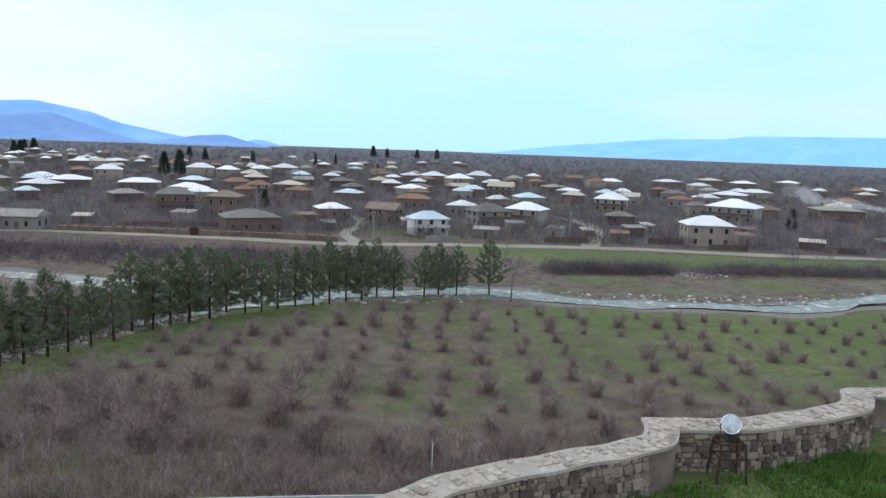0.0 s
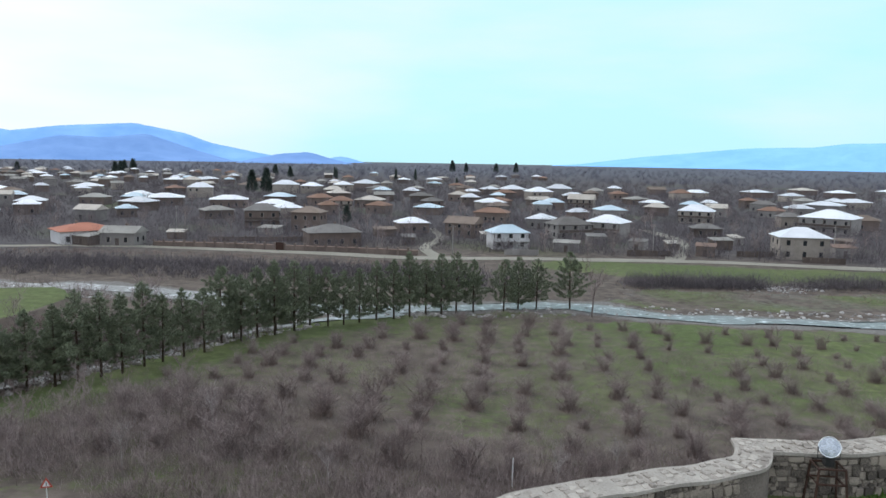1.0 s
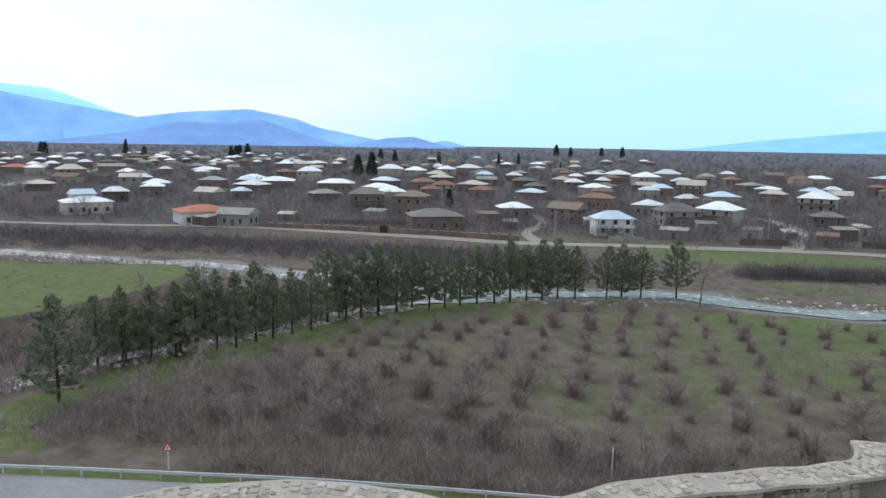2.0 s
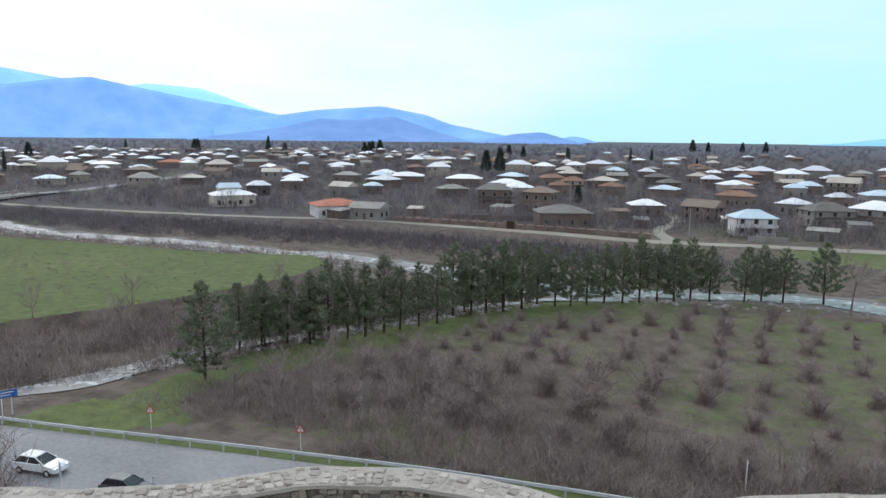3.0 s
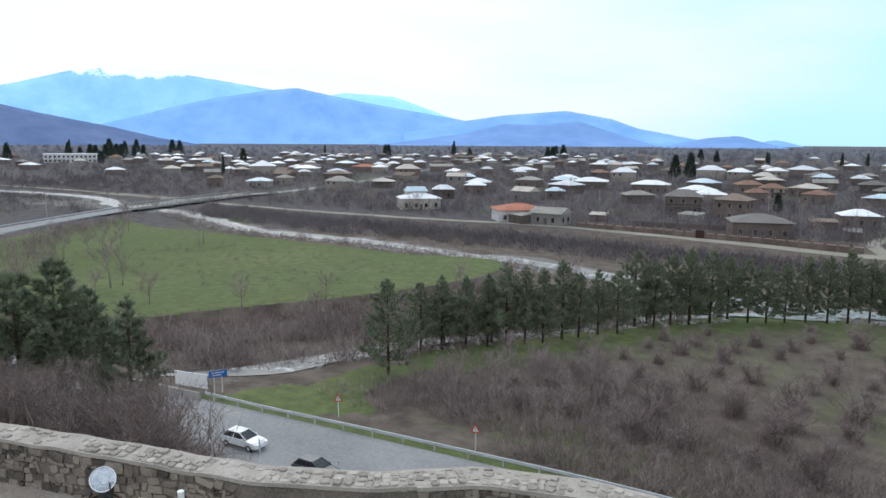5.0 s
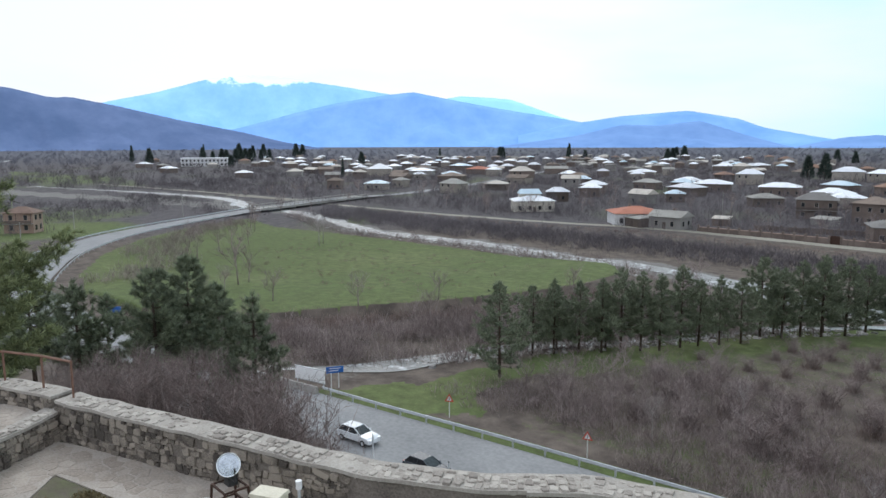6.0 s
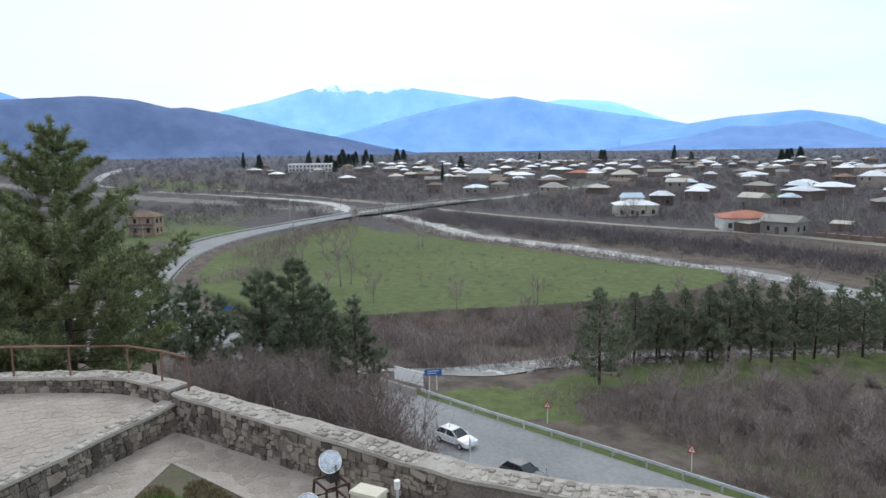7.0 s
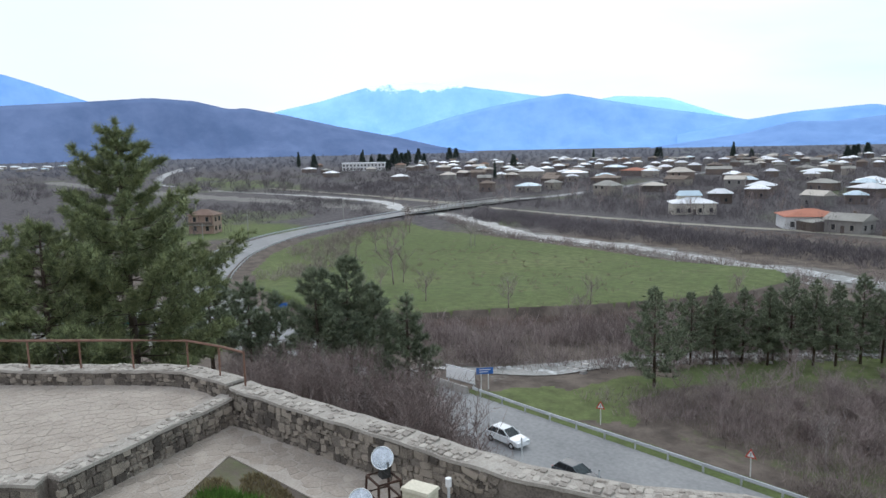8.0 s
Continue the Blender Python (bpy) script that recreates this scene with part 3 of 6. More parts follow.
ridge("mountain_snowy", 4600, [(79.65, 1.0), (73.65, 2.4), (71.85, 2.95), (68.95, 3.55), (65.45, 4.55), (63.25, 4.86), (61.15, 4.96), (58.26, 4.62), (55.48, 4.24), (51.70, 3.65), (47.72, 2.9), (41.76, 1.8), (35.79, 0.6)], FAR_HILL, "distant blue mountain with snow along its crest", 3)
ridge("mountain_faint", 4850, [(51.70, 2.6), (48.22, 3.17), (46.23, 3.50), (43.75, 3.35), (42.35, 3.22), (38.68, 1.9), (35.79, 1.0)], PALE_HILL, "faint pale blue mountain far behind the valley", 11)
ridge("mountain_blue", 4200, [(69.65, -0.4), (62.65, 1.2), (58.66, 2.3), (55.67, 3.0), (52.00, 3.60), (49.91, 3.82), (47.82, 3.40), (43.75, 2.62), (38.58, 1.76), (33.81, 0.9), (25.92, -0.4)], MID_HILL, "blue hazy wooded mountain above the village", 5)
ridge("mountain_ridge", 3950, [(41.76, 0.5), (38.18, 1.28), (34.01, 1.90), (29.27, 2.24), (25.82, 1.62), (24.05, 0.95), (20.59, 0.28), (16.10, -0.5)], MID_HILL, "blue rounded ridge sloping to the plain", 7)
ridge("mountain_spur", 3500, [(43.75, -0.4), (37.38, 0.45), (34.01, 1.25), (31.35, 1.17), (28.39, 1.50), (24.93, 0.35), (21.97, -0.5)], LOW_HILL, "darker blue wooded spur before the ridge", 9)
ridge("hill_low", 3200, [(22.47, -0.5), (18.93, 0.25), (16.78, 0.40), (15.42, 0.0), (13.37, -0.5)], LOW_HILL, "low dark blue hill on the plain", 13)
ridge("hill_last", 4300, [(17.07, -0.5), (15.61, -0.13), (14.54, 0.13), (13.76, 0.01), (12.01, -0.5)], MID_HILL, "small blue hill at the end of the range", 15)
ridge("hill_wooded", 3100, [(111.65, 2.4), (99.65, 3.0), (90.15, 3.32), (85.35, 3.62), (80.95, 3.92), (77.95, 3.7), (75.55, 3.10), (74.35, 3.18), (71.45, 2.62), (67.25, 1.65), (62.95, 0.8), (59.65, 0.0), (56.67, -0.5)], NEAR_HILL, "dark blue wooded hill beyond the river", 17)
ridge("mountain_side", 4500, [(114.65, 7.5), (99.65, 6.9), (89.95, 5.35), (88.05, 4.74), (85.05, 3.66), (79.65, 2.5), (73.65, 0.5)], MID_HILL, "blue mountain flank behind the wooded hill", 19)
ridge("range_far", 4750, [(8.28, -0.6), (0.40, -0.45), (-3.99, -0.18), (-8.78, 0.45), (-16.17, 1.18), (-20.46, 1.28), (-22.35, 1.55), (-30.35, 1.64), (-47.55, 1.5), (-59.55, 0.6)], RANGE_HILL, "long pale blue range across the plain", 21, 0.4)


# ---- the fortress terrace ----
YARD = 19.66


def stone_meshes(mat, count, name):
    made = []
    for i in range(count):
        rnd = random.Random(100 + i)
        bm = bmesh.new()
        for sx in (-1, 1):
            for sy in (-1, 1):
                for sz in (-1, 1):
                    c = [sx * rnd.uniform(0.78, 1.0), sy * rnd.uniform(0.8, 1.0), sz * rnd.uniform(0.75, 1.0)]
                    for a in range(3):
                        p = list(c)
                        p[a] *= rnd.uniform(0.36, 0.74)
                        bm.verts.new(p)
        hull = bmesh.ops.convex_hull(bm, input=bm.verts)
        bmesh.ops.delete(bm, geom=[g for g in hull["geom_interior"] if isinstance(g, bmesh.types.BMVert)], context="VERTS")
        me = bpy.data.meshes.new(name)
        bm.to_mesh(me)
        bm.free()
        me.materials.append(mat)
        made.append(me)
    return made


STONES, COPINGS = stone_meshes(STONE, 9, "stone"), stone_meshes(COPING, 9, "coping_stone")


def lay(name, me, parent, place, u, n, size):
    """One stone at a place, its length along u and its depth along n."""
    u, n = Vector(u).normalized(), Vector(n).normalized()
    w = u.cross(n)
    m = Matrix((u * size[0] / 2, n * size[1] / 2, w * size[2] / 2)).transposed().to_4x4()
    m.translation = place
    return put(name, me, parent, m=m)


def stone_wall(name, pts, top, base, foot, thick, seed, label, cap_rows=2, facing=(0.0, 0.0)):
    """A rubble wall: pts is its far top edge, facing the side whose face is laid stone by stone; foot is how deep its far side goes."""
    rnd = random.Random(seed)
    n = max(12, int(len(pts) * 10))
    line = sweep(pts, n)
    no = normals_of(line)
    turn = 1.0 if (no * (np.array(facing) - line)).sum() > 0 else -1.0
    no = no * turn
    inner = line + no * thick
    wob = [0.03 * noise.noise((q[0] * 1.7, q[1] * 1.7, seed)) for q in line]
    verts, faces = [], []
    for p, q, w in zip(line, inner, wob):
        verts += [(p[0], p[1], foot), (p[0], p[1], top + w - 0.05), (q[0], q[1], top + w - 0.05), (q[0], q[1], base - 0.15)]
    for i in range(n - 1):
        for a in range(4):
            b = (a + 1) % 4
            faces.append((4 * i + a, 4 * i + b, 4 * i + 4 + b, 4 * i + 4 + a))
    faces += [(0, 1, 2, 3), tuple(4 * n - 4 + a for a in (3, 2, 1, 0))]
    wall = tagged(put(name, mesh_of(name, verts, faces, MORTAR)), label, "stone wall", kind="structure")
    verts, faces = [], []
    for p, q, w in zip(line, inner, wob):
        d = (q - p) / np.linalg.norm(q - p) * 0.035
        verts += [(*(p - d), top + w - 0.055), (*(p - d), top + w), (*(q + d), top + w), (*(q + d), top + w - 0.055)]
    for i in range(n - 1):
        for a in range(4):
            b = (a + 1) % 4
            faces.append((4 * i + a, 4 * i + b, 4 * i + 4 + b, 4 * i + 4 + a))
    faces += [(0, 1, 2, 3), tuple(4 * n - 4 + a for a in (3, 2, 1, 0))]
    put("mortar_bed", mesh_of("mortar_bed", verts, faces, MORTAR_PALE), wall, "pale mortar capping")
    s = np.r_[0, np.cumsum(np.linalg.norm(np.diff(inner, axis=0), axis=1))]

    def at(u):
        p = np.array([np.interp(u, s, inner[:, k]) for k in range(2)])
        d = np.array([np.interp(u, s, np.gradient(inner[:, k])) for k in range(2)])
        return p, d / np.linalg.norm(d)

    count = 0
    u0 = 0.0
    while u0 < s[-1]:                       # the face, in short stretches of uneven courses
        u1 = min(s[-1], u0 + rnd.uniform(0.35, 0.95))
        z = base - 0.04
        while z < top - 0.09:
            h = min(rnd.choice((0.05, 0.07, 0.09, 0.12, 0.15, 0.20)), top - 0.06 - z)
            if h < 0.05:
                break
            u = u0 + rnd.uniform(-0.06, 0.02)
            while u < u1 - 0.03 and count < 300:
                w = h * rnd.uniform(0.7, 2.4) if h < 0.14 else h * rnd.uniform(0.6, 1.5)
                w = min(w, u1 - u + 0.05)
                if w > 0.05 and rnd.random() < 0.95:
                    p, d = at(u + w / 2)
                    nn = (-d[1] * turn, d[0] * turn)
                    tilt = rnd.uniform(-0.26, 0.26)
                    lay("stone", rnd.choice(STONES), wall, (p[0] + nn[0] * 0.0, p[1] + nn[1] * 0.0, z + h / 2), (d[0], d[1], tilt), (nn[0], nn[1], rnd.uniform(-0.08, 0.08)),
                        (w * rnd.uniform(0.80, 1.05), rnd.uniform(0.04, 0.11), h * rnd.uniform(0.72, 1.12)))
                    count += 1
                u += w
            z += h
        u0 = u1
    u, caps = 0.0, 0
    while u < s[-1] and caps < 270:     # the stones bedded in the capping
        w = rnd.uniform(0.09, 0.17)
        v = 0.0
        while v < thick - 0.05:
            dp = min(rnd.uniform(0.10, 0.19), thick - v)
            p, d = at(min(u + w / 2, s[-1]))
            nn = (-d[1] * turn, d[0] * turn)
            c = p - np.array(nn) * (v + dp / 2 - 0.02)
            wz = 0.03 * noise.noise((c[0] * 1.7, c[1] * 1.7, seed))
            lay("coping_stone", rnd.choice(COPINGS), wall, (c[0] + rnd.uniform(-.01, .01), c[1], top + wz - 0.024 + rnd.uniform(-0.014, 0.010)),
                (d[0] + rnd.uniform(-.6, .6), d[1] + rnd.uniform(-.6, .6), rnd.uniform(-0.06, 0.06)), (nn[0], nn[1], rnd.uniform(-0.07, 0.07)), (w * rnd.uniform(0.78, 0.95), dp * rnd.uniform(0.75, 0.92), rnd.uniform(0.06, 0.12)))
            caps += 1
            v += dp
        u += w
    return wall


def clip_poly(poly, p, n):
    """Keeps the part of a polygon on the near side of the line through p with normal n."""
    out = []
    for a, b in zip(poly, poly[1:] + poly[:1]):
        da, db = (a[0] - p[0]) * n[0] + (a[1] - p[1]) * n[1], (b[0] - p[0]) * n[0] + (b[1] - p[1]) * n[1]
        if da <= 0:
            out.append(a)
        if (da < 0) != (db < 0) and abs(da - db) > 1e-9:
            t = da / (da - db)
            out.append((a[0] + t * (b[0] - a[0]), a[1] + t * (b[1] - a[1])))
    return out


def paving(name, poly, z, size, seed, label, limit=300):
    """Crazy paving: a mortar slab with irregular flat stones set in it."""
    rnd = random.Random(seed)
    slab = Shape()
    k = len(poly)
    slab.add([(x, y, z - 0.35) for x, y in poly] + [(x, y, z) for x, y in poly], [tuple(range(k, 2 * k)), tuple(reversed(range(k)))] + [(i, (i + 1) % k, k + (i + 1) % k, k + i) for i in range(k)])
    floor = tagged(put(name, slab.mesh(name, PAVE_MORTAR)), label, "paving", kind="structure")
    xs, ys = [p[0] for p in poly], [p[1] for p in poly]
    seeds = []
    y = min(ys)
    while y < max(ys):
        x = min(xs)
        while x < max(xs):
            seeds.append((x + rnd.uniform(-0.42, 0.42) * size, y + rnd.uniform(-0.42, 0.42) * size))
            x += size
        y += size
    laid, rest = 0, Shape()
    for p in seeds:
        if not inside(np.array([p[0]]), np.array([p[1]]), poly)[0]:
            continue
        cell = [(p[0] - size, p[1] - size), (p[0] + size, p[1] - size), (p[0] + size, p[1] + size), (p[0] - size, p[1] + size)]
        for q in seeds:
            dx, dy = q[0] - p[0], q[1] - p[1]
            d = math.hypot(dx, dy)
            if 0 < d < 2.6 * size:
                gap = rnd.uniform(0.008, 0.022)
                cell = clip_poly(cell, (p[0] + dx * (0.5 - gap / d), p[1] + dy * (0.5 - gap / d)), (dx / d, dy / d))
                if len(cell) < 3:
                    break
        if len(cell) < 3 or not inside(np.array([c[0] for c in cell]), np.array([c[1] for c in cell]), poly).all():
            continue
        m, h = len(cell), z + rnd.uniform(0.003, 0.009)
        t = (rnd.uniform(-0.01, 0.01), rnd.uniform(-0.01, 0.01))
        top = [(x, y, h + (x - p[0]) * t[0] + (y - p[1]) * t[1]) for x, y in cell]
        low = [(p[0] + (x - p[0]) * 1.04, p[1] + (y - p[1]) * 1.04, z - 0.01) for x, y in cell]
        sides = [tuple(range(m, 2 * m))] + [(i, (i + 1) % m, m + (i + 1) % m, m + i) for i in range(m)]
        if laid < limit:
            put("flagstone", mesh_of("flagstone", low + top, sides, FLAG), floor)
        else:
            rest.add(low + top, sides)
        laid += 1
    if rest.v:
        tagged(part("flagstones", rest, FLAG, floor), kind="stuff")
    return floor


def floodlight(x, y, z, aim, size, stand=True):
    """A round reflector lamp on a welded angle-iron stand; z is the lamp's middle."""
    ob = thing("floodlight", x, y, YARD)
    zc = z - YARD
    way = Vector((aim[0] - x, aim[1] - y, aim[2] - z)).normalized()
    turn = Matrix.Translation((0, 0, zc)) @ way.to_track_quat("Z", "Y").to_matrix().to_4x4()
    r = size / 2
    bowl = Shape().lathe([(0.0, -0.24 * size), (0.35 * r, -0.23 * size), (0.75 * r, -0.12 * size), (0.97 * r, 0.10 * size), (r, 0.12 * size), (1.06 * r, 0.12 * size), (1.06 * r, 0.07 * size), (0.85 * r, -0.14 * size), (0.4 * r, -0.28 * size), (0, -0.3 * size)], 28, turn)
    part("reflector", bowl, CHROME, ob, "bright dished metal reflector", True)
    part("lens", Shape().lathe([(0.965 * r, 0.085 * size), (0.8 * r, 0.10 * size), (0.45 * r, 0.125 * size), (0.12 * r, 0.14 * size), (0.001, 0.142 * size)], 28, turn), LENS, ob, "bright domed glass front", True)
    body = turn @ Vector((0, 0, -0.35 * size))
    part("housing", Shape().box(-0.07 + body.x, 0.07 + body.x, -0.07 + body.y, 0.07 + body.y, zc - 0.33, body.z + 0.06, 0.012), BLACK, ob, "black lamp gear housing")
    part("bracket", Shape().tube([(r * 1.1, 0, zc), (r * 1.1, 0, zc - r * 1.2), (-r * 1.1, 0, zc - r * 1.2), (-r * 1.1, 0, zc)], [0.012] * 4, 5), BLACK, ob)
    if stand:
        h, a, b = zc - 0.30, 0.20, 0.17
        for sx in (-1, 1):
            for sy in (-1, 1):
                part("leg", Shape().tube([(sx * (a + 0.05), sy * (b + 0.04), -0.02), (sx * a, sy * b, h)], [0.02, 0.02], 4), RUST, ob)
        for k in (h, h * 0.62):
            part("cross_bar", Shape().tube([(-a, -b, k), (a, -b, k), (a, b, k), (-a, b, k), (-a, -b, k)], [0.02] * 5, 4), RUST, ob)
    return tagged(ob, "round reflector floodlight on a rusty angle-iron stand", "floodlight", "floodlights on the terrace")


stone_wall("wall_north", [(-14.2, 3.74), (-12.75, 4.28), (-11.4, 4.8), (-9.6, 5.5), (-8.1, 6.05), (-6.85, 6.85), (-6.2, 7.4)], 20.40, YARD, 16.2, 0.45, 1, "rubble stone parapet wall with pale mortared top")
stone_wall("wall_bow", [(-6.34, 7.27), (-5.8, 7.85), (-5.2, 8.2), (-4.5, 8.5), (-3.6, 8.68), (-2.7, 8.7), (-2.0, 8.6), (-1.25, 8.48)], 20.395, YARD, 16.2, 0.5, 2, "bowed rubble stone parapet with mosaic of bedded stones")
stone_wall("wall_middle", [(-1.42, 8.5), (-0.7, 9.05), (0.0, 9.72), (1.1, 10.32), (2.5, 11.0), (3.3, 11.42), (3.55, 11.8), (3.62, 12.3)], 20.40, YARD, 16.2, 0.5, 3, "winding rubble stone parapet with pale capping")
stone_wall("wall_east", [(3.6, 12.28), (4.1, 12.34), (5.2, 12.42), (6.5, 12.9), (7.6, 13.42), (8.0, 13.85), (8.25, 14.35), (8.8, 14.5), (10.4, 14.45), (12.5, 14.3)], 20.40, YARD, 16.2, 0.5, 4, "rubble stone parapet stepping away beside the lawn")
stone_wall("wall_retaining", [(-14.4, 3.42), (-13.55, 2.14), (-12.75, 1.0), (-12.1, 0.02)], 20.22, YARD, 19.4, 0.30, 5, "low rubble retaining wall of the paved terrace", facing=(-6.0, -1.0))
stone_wall("wall_return", [(-12.05, 0.05), (-12.6, -0.8), (-13.6, -2.2), (-15.0, -4.2)], 20.22, YARD, 19.4, 0.30, 6, "low rubble retaining wall of the paved terrace", facing=(-6.0, -6.0))
stone_wall("wall_terrace", [(-14.3, 3.66), (-15.0, 3.38), (-15.9, 2.84), (-16.7, 1.78), (-17.55, 0.5), (-18.4, -0.66), (-19.4, -2.1), (-21.0, -4.4)], 20.46, 20.14, 16.5, 0.40, 7, "low curved rubble parapet round the paved terrace", facing=(-13.0, -4.0))
paving("terrace_floor", [(-14.3, 3.1), (-15.0, 2.95), (-15.6, 2.5), (-16.5, 1.4), (-17.4, 0.0), (-18.8, -1.9), (-20.6, -4.5), (-15.2, -4.5), (-13.6, -2.0), (-12.35, 0.0)], 20.14, 0.23, 8, "pale irregular flagstone terrace floor")
paving("pavement", [(-14.05, 3.2), (-12.7, 3.85), (-11.2, 4.42), (-9.2, 5.15), (-8.0, 5.65), (-6.6, 6.6), (-5.6, 5.9), (-8.2, 4.3), (-10.3, 3.5), (-12.5, 2.85), (-11.2, 1.75), (-9.6, -0.6), (-11.8, -0.2)], YARD + 0.02, 0.25, 9, "irregular grey flagstone path beside the wall")

rail = thing("handrail", 0, 0, 20.46)
RAIL = [(-13.98, 3.6), (-14.75, 3.3), (-15.58, 2.84), (-16.3, 1.86), (-16.95, 0.9), (-17.6, -0.05), (-18.25, -0.98), (-18.95, -1.98), (-19.8, -3.2)]
for i, (x, y) in enumerate(RAIL):
    part("post", Shape().tube([(x, y, -0.06), (x, y, 0.62)], [0.022, 0.022], 6), RAILPAINT, rail)
part("top_rail", Shape().tube([(x, y, 0.62) for x, y in RAIL], [0.027] * len(RAIL), 6), RAILPAINT, rail)
tagged(rail, "brown painted metal handrail on the low parapet", "handrail")

floodlight(-8.98, 4.19, 20.62, (1.0, -3.0, 25.5), 0.31)
floodlight(-8.42, 3.59, 20.38, (2.0, -3.0, 25.5), 0.31)
floodlight(4.88, 11.58, 20.62, (0.5, 0.0, 25.0), 0.31)
cab = thing("control_cabinet", -8.30, 4.42, YARD, 28)
part("body", Shape().box(-0.21, 0.21, -0.13, 0.13, 0.0, 0.70), BEIGE, cab)
part("lid", Shape().box(-0.23, 0.23, -0.15, 0.15, 0.702, 0.745, 0.012), BEIGE, cab)
part("door", Shape().box(-0.18, 0.18, -0.142, -0.132, 0.06, 0.64), BEIGE, cab, "beige cabinet door")
part("latch", Shape().box(0.12, 0.15, -0.155, -0.143, 0.32, 0.40), BLACK, cab)
tagged(cab, "beige enamelled electrical cabinet beside the floodlights", "cabinet")
mk = thing("marker_post", -8.28, 4.86, YARD)
part("post", Shape().tube([(0, 0, 0), (0, 0, 0.66)], [0.022, 0.022], 8), STEEL, mk)
part("cap", Shape().tube([(0, 0, 0.64), (0, 0, 0.76)], [0.045, 0.045], 10), WHITEPAINT, mk, "white plastic cap")
tagged(mk, "thin steel post with a white cap", "post")

pier = thing("stone_pier", 10.0, 14.85, 18.6)
core = Shape().tube([(0, 0, 0), (0, 0, 1.4), (0.05, 0, 2.4)], [0.42, 0.4, 0.3], 9)
part("core", core, MORTAR, pier)
rnd = random.Random(77)
for i in range(90):
    a, z = rnd.uniform(0, 6.283), rnd.uniform(0.9, 2.75)
    r = 0.42 if z < 1.6 else 0.42 - 0.10 * (z - 1.6)
    lay("stone", rnd.choice(STONES), pier, (r * math.cos(a), r * math.sin(a), z), (-math.sin(a), math.cos(a), rnd.uniform(-.2, .2)), (math.cos(a), math.sin(a), 0), (rnd.uniform(0.14, 0.34), rnd.uniform(.1, .2), rnd.uniform(0.1, 0.2)))
tagged(pier, "ruined rubble stone pier beyond the parapet", "stone pier")


def blades(name, areas, mat, seed, label, tall=0.12):
    """Grass as thin upright blades: areas are (x, y, radius x, radius y, count)."""
    rnd = np.random.RandomState(seed)
    verts, n = [], 0
    for cx, cy, rx, ry, count in areas:
        a, r = rnd.uniform(0, 6.283, count), np.sqrt(rnd.uniform(0, 1, count))
        x, y = cx + rx * r * np.cos(a), cy + ry * r * np.sin(a)
        ok = (y - np.interp(x, FORT_X, FORT_Y)) < -0.75
        x, y = x[ok], y[ok]
        h = tall * rnd.uniform(0.4, 1.3, len(x)) * (0.6 + 0.6 * (wave(x, y, 0.5) > 0))
        w, t = rnd.uniform(0.008, 0.018, len(x)), rnd.uniform(0, 6.283, len(x))
        z = height(x, y) - 0.01
        p = np.stack([np.stack([x - w * np.cos(t), y - w * np.sin(t), z], 1), np.stack([x + w * np.cos(t), y + w * np.sin(t), z], 1),
                      np.stack([x + h * 0.6 * rnd.uniform(-1, 1, len(x)), y + h * 0.6 * rnd.uniform(-1, 1, len(x)), z + h], 1)], 1).reshape(-1, 3)
        verts.append(p)
    v = np.vstack(verts)
    me = mesh_of(name, v, np.arange(len(v)).reshape(-1, 3), mat)
    return tagged(put(name, me), label, "grass", kind="stuff")


blades("lawn_grass", [(-9.6, 2.3, 1.35, 0.75, 11000), (-10.55, 2.15, 0.7, 0.5, 4500), (5.0, 10.0, 3.5, 2.6, 16000), (7.6, 11.6, 2.2, 1.2, 8000), (2.6, 9.4, 1.6, 1.2, 4000)], GRASS, 31, "bright green lawn grass in tufts")
blades("dry_lawn", [(-10.3, 2.95, 1.3, 0.35, 3500), (-11.2, 2.2, 0.7, 0.4, 2500), (9.4, 13.0, 1.2, 0.6, 900)], DRYGRASS, 32, "dry straw-coloured grass at the lawn edge", 0.06)


# ---- trees and brush ----
def slivers(base, tip, width, rnd):
    """Thin tapering twigs as one triangle each."""
    d = tip - base
    side = np.cross(d, rnd.normal(size=d.shape))
    side /= np.linalg.norm(side, axis=1)[:, None] + 1e-9
    v = np.stack([base - side * width[:, None], base + side * width[:, None], tip], 1).reshape(-1, 3)
    return v


def sliver_mesh(name, v, mat):
    return mesh_of(name, v, np.arange(len(v)).reshape(-1, 3), mat)


